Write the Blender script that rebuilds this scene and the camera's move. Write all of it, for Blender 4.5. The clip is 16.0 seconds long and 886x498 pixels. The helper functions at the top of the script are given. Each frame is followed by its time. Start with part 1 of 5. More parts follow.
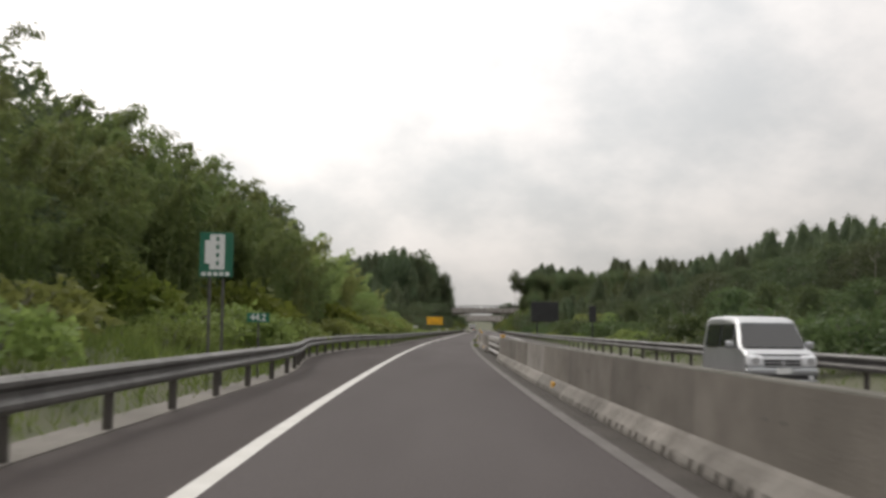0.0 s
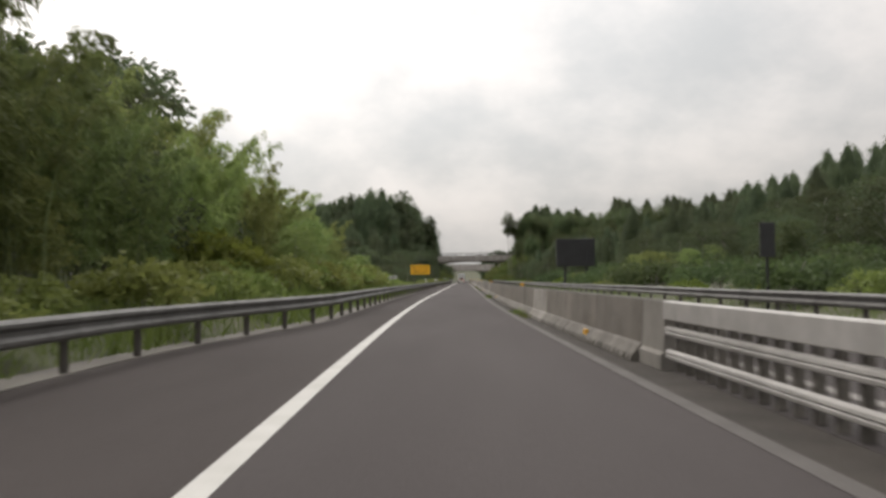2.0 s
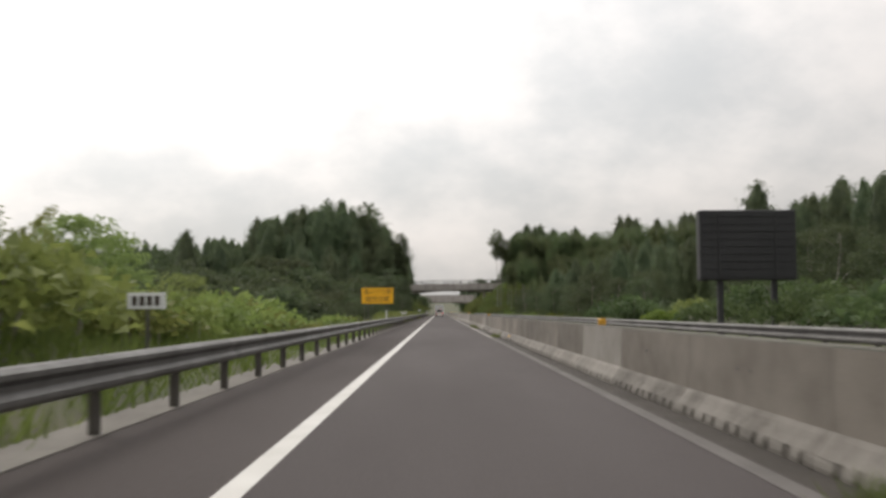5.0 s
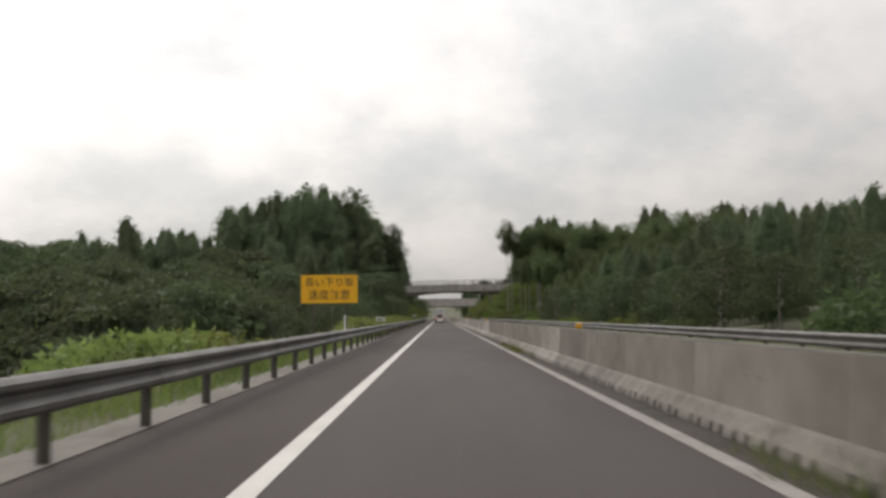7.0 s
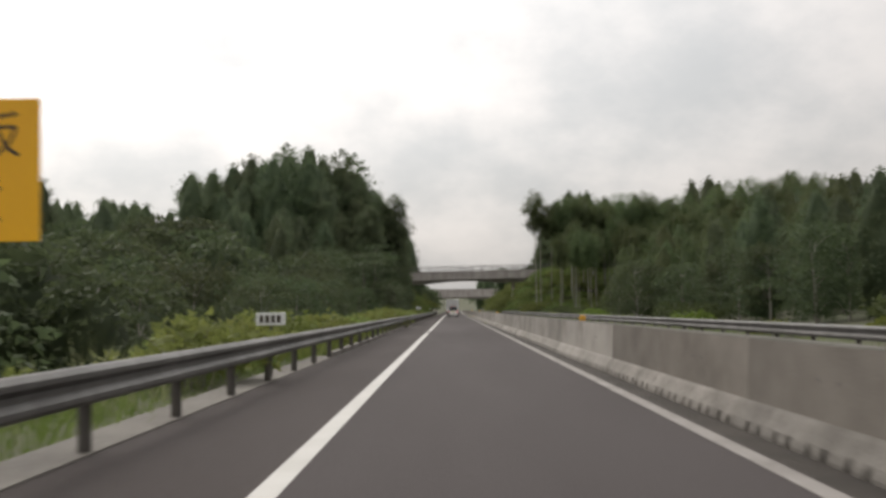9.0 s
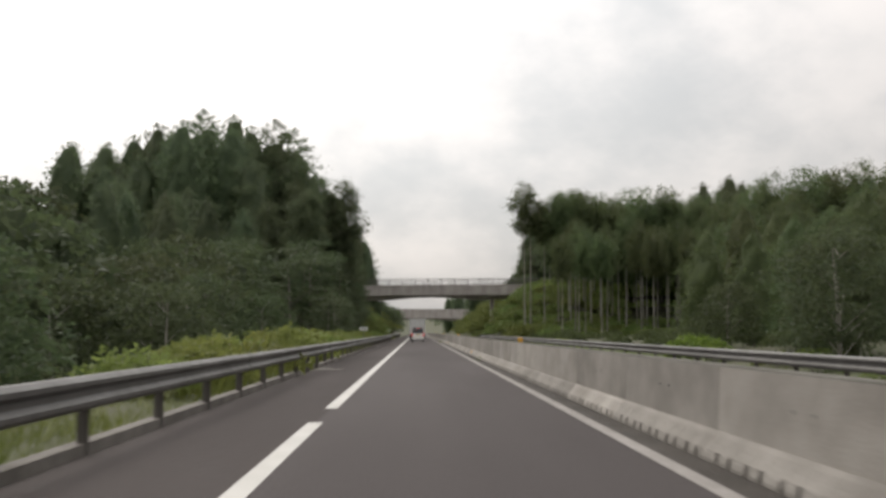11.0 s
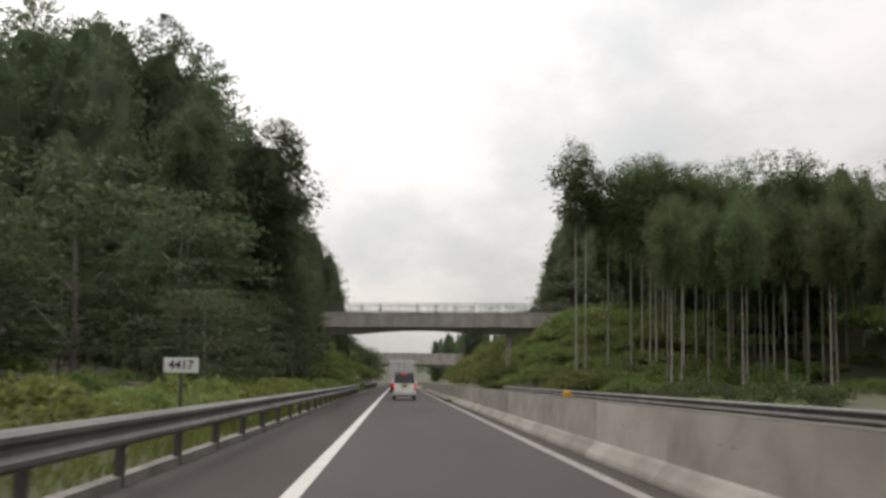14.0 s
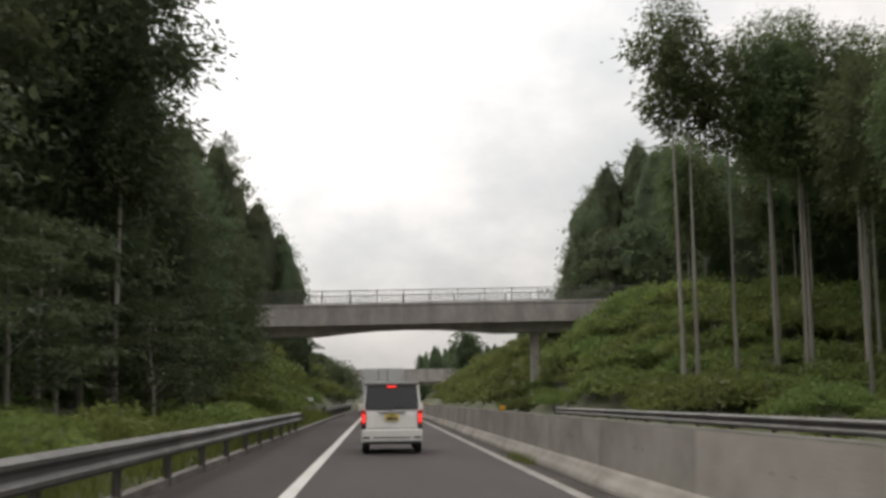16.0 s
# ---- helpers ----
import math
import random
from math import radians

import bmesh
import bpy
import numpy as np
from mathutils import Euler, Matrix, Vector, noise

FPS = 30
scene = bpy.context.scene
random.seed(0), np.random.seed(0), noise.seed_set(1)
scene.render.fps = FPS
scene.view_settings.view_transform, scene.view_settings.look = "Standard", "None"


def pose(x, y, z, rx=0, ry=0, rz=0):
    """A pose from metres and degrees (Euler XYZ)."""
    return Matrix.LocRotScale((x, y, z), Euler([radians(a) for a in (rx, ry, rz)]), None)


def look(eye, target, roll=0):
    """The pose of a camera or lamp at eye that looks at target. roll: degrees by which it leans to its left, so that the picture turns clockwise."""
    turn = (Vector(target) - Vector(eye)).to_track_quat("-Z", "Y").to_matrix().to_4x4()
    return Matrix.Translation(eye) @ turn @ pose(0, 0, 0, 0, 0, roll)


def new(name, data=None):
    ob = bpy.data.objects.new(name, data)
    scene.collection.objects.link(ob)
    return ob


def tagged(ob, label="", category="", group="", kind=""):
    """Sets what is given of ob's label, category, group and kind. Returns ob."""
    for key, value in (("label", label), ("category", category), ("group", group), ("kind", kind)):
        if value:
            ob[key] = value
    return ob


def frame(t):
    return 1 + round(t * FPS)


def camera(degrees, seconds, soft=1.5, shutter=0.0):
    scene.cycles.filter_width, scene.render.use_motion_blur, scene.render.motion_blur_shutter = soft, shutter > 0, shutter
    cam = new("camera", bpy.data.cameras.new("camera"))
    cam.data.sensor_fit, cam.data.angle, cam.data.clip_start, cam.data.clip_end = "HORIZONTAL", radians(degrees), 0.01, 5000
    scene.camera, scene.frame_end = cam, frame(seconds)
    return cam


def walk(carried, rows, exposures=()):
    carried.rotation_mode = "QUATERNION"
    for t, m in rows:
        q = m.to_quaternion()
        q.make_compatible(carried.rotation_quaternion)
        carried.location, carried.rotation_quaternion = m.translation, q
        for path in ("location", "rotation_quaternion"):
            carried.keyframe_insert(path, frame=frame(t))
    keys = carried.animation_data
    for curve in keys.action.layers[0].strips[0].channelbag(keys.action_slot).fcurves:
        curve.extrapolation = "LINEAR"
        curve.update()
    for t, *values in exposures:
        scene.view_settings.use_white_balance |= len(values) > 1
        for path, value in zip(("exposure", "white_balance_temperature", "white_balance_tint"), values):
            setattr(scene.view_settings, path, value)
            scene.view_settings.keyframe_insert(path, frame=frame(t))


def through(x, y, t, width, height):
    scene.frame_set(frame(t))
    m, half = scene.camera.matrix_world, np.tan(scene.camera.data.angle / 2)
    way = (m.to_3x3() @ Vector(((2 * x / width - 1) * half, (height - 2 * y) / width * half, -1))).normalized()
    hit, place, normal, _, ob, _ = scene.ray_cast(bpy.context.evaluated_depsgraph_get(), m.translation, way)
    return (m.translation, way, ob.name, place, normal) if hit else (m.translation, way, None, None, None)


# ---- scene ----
cam = camera(42.5, 16.0, soft=3.1, shutter=0.25)
PATH = [
    (0.0, pose(3.323, 0.000, 1.258, 93.982, 0, 1.968) @ pose(0, 0, 0, 0, 0, 0.705)),
    (0.5, pose(2.630, 11.147, 1.236, 94.280, 0, 1.925) @ pose(0, 0, 0, 0, 0, -0.277)),
    (1.0, pose(2.071, 22.497, 1.211, 92.502, 0, 1.998) @ pose(0, 0, 0, 0, 0, -0.583)),
    (1.5, pose(1.627, 33.946, 1.207, 92.874, 0, 1.910) @ pose(0, 0, 0, 0, 0, -0.598)),
    (2.0, pose(1.140, 45.494, 1.212, 91.518, 0, 1.067) @ pose(0, 0, 0, 0, 0, -0.591)),
    (2.5, pose(0.826, 57.068, 1.267, 91.956, 0, 0.964) @ pose(0, 0, 0, 0, 0, -0.501)),
    (3.0, pose(0.534, 68.552, 1.242, 93.064, 0, 0.946) @ pose(0, 0, 0, 0, 0, -0.632)),
    (3.5, pose(0.290, 79.789, 1.207, 91.733, 0, 0.729) @ pose(0, 0, 0, 0, 0, -0.246)),
    (4.0, pose(0.115, 90.932, 1.228, 91.470, 0, 0.637) @ pose(0, 0, 0, 0, 0, -0.247)),
    (4.5, pose(0.089, 102.093, 1.196, 92.910, 0, -0.094) @ pose(0, 0, 0, 0, 0, -0.250)),
    (7.0, pose(0.063, 158.476, 1.220, 93.395, 0, -0.230) @ pose(0, 0, 0, 0, 0, -0.591)),
    (7.5, pose(0.009, 169.953, 1.254, 92.061, 0, 0.326) @ pose(0, 0, 0, 0, 0, -0.541)),
    (8.0, pose(-0.041, 181.613, 1.254, 92.379, 0, 0.537) @ pose(0, 0, 0, 0, 0, -0.696)),
    (10.5, pose(0.057, 239.565, 1.229, 93.677, 0, -0.582) @ pose(0, 0, 0, 0, 0, -0.362)),
    (11.0, pose(0.062, 250.632, 1.241, 94.133, 0, -1.303) @ pose(0, 0, 0, 0, 0, 0.218)),
    (11.5, pose(0.025, 261.309, 1.240, 94.991, 0, -1.610) @ pose(0, 0, 0, 0, 0, 1.107)),
    (12.0, pose(-0.008, 271.801, 1.242, 95.175, 0, -1.638) @ pose(0, 0, 0, 0, 0, 0.910)),
    (12.5, pose(-0.036, 282.191, 1.245, 94.899, 0, -1.637) @ pose(0, 0, 0, 0, 0, 0.552)),
    (13.0, pose(-0.134, 292.510, 1.241, 95.119, 0, -1.672) @ pose(0, 0, 0, 0, 0, 0.352)),
    (13.5, pose(-0.190, 302.794, 1.240, 95.811, 0, -1.873) @ pose(0, 0, 0, 0, 0, 0.161)),
    (14.0, pose(-0.217, 313.117, 1.220, 96.568, 0, -2.177) @ pose(0, 0, 0, 0, 0, 0.814)),
    (14.5, pose(-0.336, 323.612, 1.186, 96.598, 0, -3.175) @ pose(0, 0, 0, 0, 0, 0.515)),
    (15.0, pose(-0.296, 334.463, 1.225, 95.758, 0, -3.181) @ pose(0, 0, 0, 0, 0, -0.267)),
    (15.5, pose(-0.160, 345.044, 1.240, 97.270, 0, -3.095) @ pose(0, 0, 0, 0, 0, -0.223)),
    (16.0, pose(-0.106, 355.499, 1.238, 97.511, 0, -3.302) @ pose(0, 0, 0, 0, 0, -0.685)),
]
walk(cam, PATH, exposures=((0.0, 0.10, 6800, 11), (1.0, 0.06, 6800, 11), (2.5, 0.15, 6800, 11), (4.5, 0.18, 6800, 11), (7.5, -0.02, 6800, 11), (10.5, 0.14, 6800, 11), (16.0, 0.12, 6800, 11)))

# ---- sky and sun: a bright overcast, brightest high up and towards the left ahead ----
SUN_ELEVATION, SUN_TURN = radians(48), radians(38)  # turned to the left of the road's direction
sun_way = Vector((-math.sin(SUN_TURN) * math.cos(SUN_ELEVATION), math.cos(SUN_TURN) * math.cos(SUN_ELEVATION), math.sin(SUN_ELEVATION)))


def build_world():
    world = bpy.data.worlds.new("overcast_sky")
    world.use_nodes = True
    scene.world = world
    nt = world.node_tree
    nt.nodes.clear()
    N = lambda kind, **kw: node(nt, kind, **kw)
    L = nt.links.new
    out, bg = N("ShaderNodeOutputWorld"), N("ShaderNodeBackground")
    L(bg.outputs[0], out.inputs[0])
    sky = N("ShaderNodeTexSky")
    sky.sky_type, sky.sun_disc = "NISHITA", False
    sky.sun_elevation, sky.sun_rotation = SUN_ELEVATION, -SUN_TURN
    sky.air_density, sky.dust_density = 1.0, 4.0
    co = N("ShaderNodeTexCoord")
    sep = N("ShaderNodeSeparateXYZ")
    L(co.outputs["Generated"], sep.inputs[0])
    up = math_node(nt, "MAXIMUM", sep.outputs[2], 0.0)
    lift = math_node(nt, "ADD", up, 0.55)
    flat = N("ShaderNodeCombineXYZ")
    L(math_node(nt, "DIVIDE", sep.outputs[0], lift), flat.inputs[0])
    L(math_node(nt, "DIVIDE", sep.outputs[1], lift), flat.inputs[1])
    big = N("ShaderNodeTexNoise")
    big.inputs["Scale"].default_value, big.inputs["Detail"].default_value, big.inputs["Roughness"].default_value = 2.9, 7.0, 0.57
    L(flat.outputs[0], big.inputs["Vector"])
    ramp = N("ShaderNodeValToRGB")
    ramp.color_ramp.interpolation = "EASE"
    ramp.color_ramp.elements[0].position, ramp.color_ramp.elements[0].color = 0.34, (0.60, 0.622, 0.640, 1)
    ramp.color_ramp.elements[1].position, ramp.color_ramp.elements[1].color = 0.66, (0.90, 0.879, 0.872, 1)
    L(big.outputs["Fac"], ramp.inputs[0])
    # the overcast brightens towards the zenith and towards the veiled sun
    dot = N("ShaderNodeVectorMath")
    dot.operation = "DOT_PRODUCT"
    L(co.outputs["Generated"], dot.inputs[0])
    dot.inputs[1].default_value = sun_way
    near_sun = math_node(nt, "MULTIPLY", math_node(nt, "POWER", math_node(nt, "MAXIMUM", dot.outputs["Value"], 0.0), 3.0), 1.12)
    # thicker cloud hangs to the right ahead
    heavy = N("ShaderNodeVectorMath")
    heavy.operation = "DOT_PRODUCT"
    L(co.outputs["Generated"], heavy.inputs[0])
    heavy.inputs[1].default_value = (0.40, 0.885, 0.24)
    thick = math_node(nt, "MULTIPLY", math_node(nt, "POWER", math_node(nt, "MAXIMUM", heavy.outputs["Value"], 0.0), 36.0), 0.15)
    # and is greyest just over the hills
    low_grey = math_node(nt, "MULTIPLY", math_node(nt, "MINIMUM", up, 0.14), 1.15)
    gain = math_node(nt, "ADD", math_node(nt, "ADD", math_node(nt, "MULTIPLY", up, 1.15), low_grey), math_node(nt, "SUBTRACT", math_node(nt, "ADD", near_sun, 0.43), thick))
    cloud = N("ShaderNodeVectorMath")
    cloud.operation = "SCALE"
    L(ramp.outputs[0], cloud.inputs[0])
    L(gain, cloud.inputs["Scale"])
    faint = N("ShaderNodeVectorMath")
    faint.operation = "SCALE"
    L(sky.outputs[0], faint.inputs[0])
    faint.inputs["Scale"].default_value = 0.012
    both = N("ShaderNodeVectorMath")
    L(cloud.outputs[0], both.inputs[0])
    L(faint.outputs[0], both.inputs[1])
    L(both.outputs[0], bg.inputs[0])
    bg.inputs[1].default_value = 1.0


def node(nt, kind, **values):
    n = nt.nodes.new(kind)
    for key, value in values.items():
        n.inputs[key].default_value = value
    return n


def math_node(nt, operation, a, b=0.0):
    n = nt.nodes.new("ShaderNodeMath")
    n.operation = operation
    for slot, value in ((0, a), (1, b)):
        if hasattr(value, "links"):
            nt.links.new(value, n.inputs[slot])
        else:
            n.inputs[slot].default_value = value
    return n.outputs[0]


build_world()
sun_data = bpy.data.lights.new("sun", "SUN")
sun_data.energy, sun_data.angle, sun_data.color = 0.9, radians(22), (1.0, 0.97, 0.92)
sun = new("sun", sun_data)
sun.matrix_world = look((0, 0, 60), Vector((0, 0, 60)) - sun_way)


# ---- materials ----
def mix_colour(nt, fac, a, b):
    n = nt.nodes.new("ShaderNodeMix")
    n.data_type = "RGBA"
    for slot, value in ((0, fac), (6, a), (7, b)):
        if hasattr(value, "links"):
            nt.links.new(value, n.inputs[slot])
        else:
            n.inputs[slot].default_value = (*value, 1) if slot else value
    return n.outputs[2]


def noise_node(nt, vector, scale, detail=4.0, rough=0.55):
    n = node(nt, "ShaderNodeTexNoise", Scale=scale, Detail=detail, Roughness=rough)
    nt.links.new(vector, n.inputs["Vector"])
    return n.outputs["Fac"]


def stretch(nt, fac, low, high):
    n = node(nt, "ShaderNodeMapRange")
    nt.links.new(fac, n.inputs[0])
    n.inputs[1].default_value, n.inputs[2].default_value = low, high
    return n.outputs[0]


def scaled(nt, vector, xyz):
    n = nt.nodes.new("ShaderNodeMapping")
    nt.links.new(vector, n.inputs[0])
    n.inputs["Scale"].default_value = xyz
    return n.outputs[0]


def material(name, colour, other=None, grain=8.0, broad=0.6, rough=0.7, metal=0.0, bump=0.15, bump_scale=60.0, squeeze=(1, 1, 1), random=0.0, coat=0.0, shine=0.5, streak=0.0):
    """A surface of two colours: broad stains and fine grain, with fine relief. random: how much each piece differs in brightness."""
    m = bpy.data.materials.new(name)
    m.use_nodes = True
    nt = m.node_tree
    b = nt.nodes["Principled BSDF"]
    co = scaled(nt, nt.nodes.new("ShaderNodeTexCoord").outputs["Object"], squeeze)
    other = other or tuple(c * 0.72 for c in colour)
    if random:
        info = nt.nodes.new("ShaderNodeObjectInfo")
        shift = nt.nodes.new("ShaderNodeVectorMath")
        nt.links.new(co, shift.inputs[0])
        nt.links.new(math_node(nt, "MULTIPLY", info.outputs["Random"], 61.0), shift.inputs[1])
        co = shift.outputs[0]
    fac = math_node(nt, "ADD", math_node(nt, "MULTIPLY", stretch(nt, noise_node(nt, co, broad), 0.35, 0.68), 0.65), math_node(nt, "MULTIPLY", stretch(nt, noise_node(nt, co, grain), 0.3, 0.7), 0.35))
    c = mix_colour(nt, fac, colour, other)
    if random:
        value = math_node(nt, "ADD", math_node(nt, "MULTIPLY", info.outputs["Random"], random), 1 - random / 2)
        hsv = nt.nodes.new("ShaderNodeHueSaturation")
        nt.links.new(value, hsv.inputs["Value"])
        nt.links.new(c, hsv.inputs["Color"])
        c = hsv.outputs[0]
    if streak:  # rain-washed dirt running down the face
        runs = math_node(nt, "MULTIPLY", stretch(nt, noise_node(nt, scaled(nt, co, (1, 1, 0.16)), 0.7, 3.0, 0.5), 0.48, 0.78), streak)
        c = mix_colour(nt, runs, c, tuple(v * 0.42 for v in colour))
    nt.links.new(c, b.inputs["Base Color"])
    nt.links.new(math_node(nt, "ADD", math_node(nt, "MULTIPLY", fac, 0.15), rough - 0.07), b.inputs["Roughness"])
    b.inputs["Metallic"].default_value, b.inputs["Coat Weight"].default_value, b.inputs["Specular IOR Level"].default_value = metal, coat, shine
    if bump:
        bn = node(nt, "ShaderNodeBump", Strength=bump, Distance=0.02)
        nt.links.new(noise_node(nt, co, bump_scale, 3.0), bn.inputs["Height"])
        nt.links.new(bn.outputs[0], b.inputs["Normal"])
    return m


def leaf_material(name, dark, light, patch=0.35, gloss=0.6, through=0.5):
    """Leaves: each leaf differs a little, each plant differs more; some light shines through."""
    m = bpy.data.materials.new(name)
    m.use_nodes = True
    nt = m.node_tree
    b = nt.nodes["Principled BSDF"]
    geo, info = nt.nodes.new("ShaderNodeNewGeometry"), nt.nodes.new("ShaderNodeObjectInfo")
    co = nt.nodes.new("ShaderNodeTexCoord").outputs["Object"]
    fac = math_node(nt, "ADD", math_node(nt, "MULTIPLY", geo.outputs["Random Per Island"], 0.45), math_node(nt, "MULTIPLY", stretch(nt, noise_node(nt, co, patch), 0.35, 0.7), 0.55))
    c = mix_colour(nt, fac, dark, light)
    hsv = nt.nodes.new("ShaderNodeHueSaturation")
    nt.links.new(c, hsv.inputs["Color"])
    nt.links.new(math_node(nt, "ADD", math_node(nt, "MULTIPLY", info.outputs["Random"], 0.05), 0.475), hsv.inputs["Hue"])
    nt.links.new(math_node(nt, "ADD", math_node(nt, "MULTIPLY", info.outputs["Random"], 0.4), 0.82), hsv.inputs["Value"])
    nt.links.new(hsv.outputs[0], b.inputs["Base Color"])
    b.inputs["Roughness"].default_value = gloss
    b.inputs["Specular IOR Level"].default_value = 0.26
    tr = nt.nodes.new("ShaderNodeBsdfTranslucent")
    nt.links.new(hsv.outputs[0], tr.inputs[0])
    mx = nt.nodes.new("ShaderNodeMixShader")
    mx.inputs[0].default_value = through
    nt.links.new(b.outputs[0], mx.inputs[1])
    nt.links.new(tr.outputs[0], mx.inputs[2])
    nt.links.new(mx.outputs[0], nt.nodes["Material Output"].inputs[0])
    return m


def glass_material(name, colour, rough=0.05):
    m = bpy.data.materials.new(name)
    m.use_nodes = True
    b = m.node_tree.nodes["Principled BSDF"]
    b.inputs["Base Color"].default_value, b.inputs["Roughness"].default_value = (*colour, 1), rough
    b.inputs["Specular IOR Level"].default_value = 0.6
    return m


ASPHALT = material("asphalt", (0.0605, 0.0515, 0.0505), (0.0455, 0.0388, 0.038), grain=40, broad=0.25, rough=0.88, shine=0.22, bump=0.4, bump_scale=180, squeeze=(1, 0.12, 1))
SHOULDER = material("shoulder_asphalt", (0.050, 0.0412, 0.0388), (0.0345, 0.0284, 0.0266), grain=30, broad=0.3, rough=0.9, shine=0.2, bump=0.4, bump_scale=160, squeeze=(1, 0.15, 1))
GUTTER = material("gutter_dirt", (0.035, 0.027, 0.020), (0.020, 0.016, 0.012), grain=14, broad=0.8, rough=0.9, bump=0.5, bump_scale=50)
WHITE_LINE = material("white_road_paint", (0.46, 0.45, 0.425), (0.37, 0.36, 0.335), grain=30, broad=1.2, rough=0.65, bump=0.2, bump_scale=120)
WORN_LINE = material("worn_road_paint", (0.25, 0.232, 0.215), (0.15, 0.138, 0.127), grain=12, broad=1.5, rough=0.75, bump=0.2, bump_scale=120)
FADED_LINE = material("faded_road_paint", (0.092, 0.082, 0.076), (0.062, 0.055, 0.051), grain=9, broad=0.7, rough=0.8, bump=0.2, bump_scale=120)
CONCRETE = material("barrier_concrete", (0.202, 0.182, 0.158), (0.118, 0.105, 0.090), grain=2.4, broad=0.6, rough=0.88, bump=0.25, bump_scale=40, squeeze=(1, 0.5, 0.9), random=0.36, shine=0.25, streak=0.5)
PALE_CONCRETE = material("newer_barrier_concrete", (0.300, 0.280, 0.254), (0.172, 0.158, 0.141), grain=2.4, broad=0.6, rough=0.88, bump=0.25, bump_scale=40, squeeze=(1, 0.5, 0.9), random=0.3, shine=0.25, streak=0.32)
TOE_CONCRETE = material("pale_concrete", (0.200, 0.184, 0.163), (0.082, 0.073, 0.063), grain=9, broad=1.1, rough=0.88, bump=0.3, bump_scale=40, random=0.3)
GRIME = material("grimy_coping", (0.105, 0.098, 0.082), (0.06, 0.057, 0.045), grain=8, broad=0.8, rough=0.95, bump=0.4, bump_scale=50)
KERB = material("kerb_concrete", (0.155, 0.143, 0.125), (0.09, 0.082, 0.071), grain=10, broad=0.9, rough=0.9, bump=0.3, bump_scale=50, squeeze=(1, 0.4, 1))
BRIDGE_CONCRETE = material("bridge_concrete", (0.46, 0.425, 0.40), (0.25, 0.225, 0.21), grain=2.5, broad=0.5, rough=0.88, bump=0.2, bump_scale=25, squeeze=(1, 1, 0.5), streak=0.5)
ZINC = material("galvanised_steel", (0.125, 0.121, 0.114), (0.072, 0.069, 0.064), grain=4, broad=0.5, rough=0.52, metal=0.55, bump=0.05, bump_scale=30, random=0.2)
POST_STEEL = material("dull_post_steel", (0.085, 0.076, 0.068), (0.05, 0.044, 0.038), grain=8, broad=1.5, rough=0.65, metal=0.3, bump=0.1)
WHITE_STEEL = material("white_painted_steel", (0.46, 0.44, 0.42), (0.28, 0.265, 0.25), grain=6, broad=1.0, rough=0.5, bump=0.08)
DARK_STEEL = material("dark_painted_steel", (0.022, 0.022, 0.023), (0.014, 0.014, 0.015), grain=4, broad=0.8, rough=0.6, bump=0.05)
SIGN_GREEN = material("green_sign_sheet", (0.012, 0.13, 0.075), (0.010, 0.105, 0.06), grain=10, broad=1.0, rough=0.4, bump=0)
SIGN_YELLOW = material("yellow_sign_sheet", (0.82, 0.43, 0.010), (0.74, 0.37, 0.009), grain=10, broad=0.8, rough=0.4, bump=0)
SIGN_WHITE = material("white_sign_sheet", (0.66, 0.67, 0.66), (0.55, 0.56, 0.55), grain=10, broad=1.0, rough=0.4, bump=0)
SIGN_BLACK = material("black_sign_ink", (0.035, 0.025, 0.015), (0.03, 0.02, 0.012), rough=0.5, bump=0)
SIGN_BACK = material("grey_sign_back", (0.20, 0.20, 0.20), (0.14, 0.14, 0.14), rough=0.6, bump=0.05)
YELLOW_PLASTIC = material("yellow_reflector_sheet", (0.66, 0.35, 0.02), (0.46, 0.23, 0.02), grain=10, broad=2, rough=0.5, bump=0.1)
WHITE_PAINT = material("white_car_paint", (0.78, 0.77, 0.73), (0.74, 0.73, 0.69), grain=3, broad=0.8, rough=0.28, bump=0, coat=0.6)
SILVER_PAINT = material("silver_car_paint", (0.36, 0.37, 0.38), (0.32, 0.33, 0.34), grain=3, broad=0.8, rough=0.32, metal=0.5, bump=0, coat=0.6)
WHITE_BOX = material("white_truck_panel", (0.68, 0.68, 0.67), (0.58, 0.58, 0.57), grain=2, broad=0.6, rough=0.5, bump=0.03)
BLACK_PLASTIC = material("black_plastic", (0.02, 0.02, 0.02), (0.015, 0.015, 0.015), rough=0.55, bump=0.05)
RUBBER = material("tyre_rubber", (0.018, 0.018, 0.018), (0.03, 0.028, 0.026), grain=20, rough=0.85, bump=0.2)
ALLOY = material("wheel_metal", (0.45, 0.45, 0.46), (0.35, 0.35, 0.36), rough=0.4, metal=0.8, bump=0)
RED_LENS = glass_material("red_lens", (0.6, 0.015, 0.015), 0.15)
LIT_LENS = glass_material("lit_brake_lens", (0.6, 0.015, 0.015), 0.15)
LIT_LENS.node_tree.nodes["Principled BSDF"].inputs["Emission Color"].default_value = (1.0, 0.05, 0.04, 1)
LIT_LENS.node_tree.nodes["Principled BSDF"].inputs["Emission Strength"].default_value = 1.1
CLEAR_LENS = glass_material("clear_lens", (0.75, 0.76, 0.78), 0.12)
PLATE_YELLOW = material("yellow_plate", (0.74, 0.60, 0.16), (0.68, 0.54, 0.14), rough=0.45, bump=0)
DARK_GLASS = glass_material("dark_window_glass", (0.018, 0.02, 0.022), 0.04)
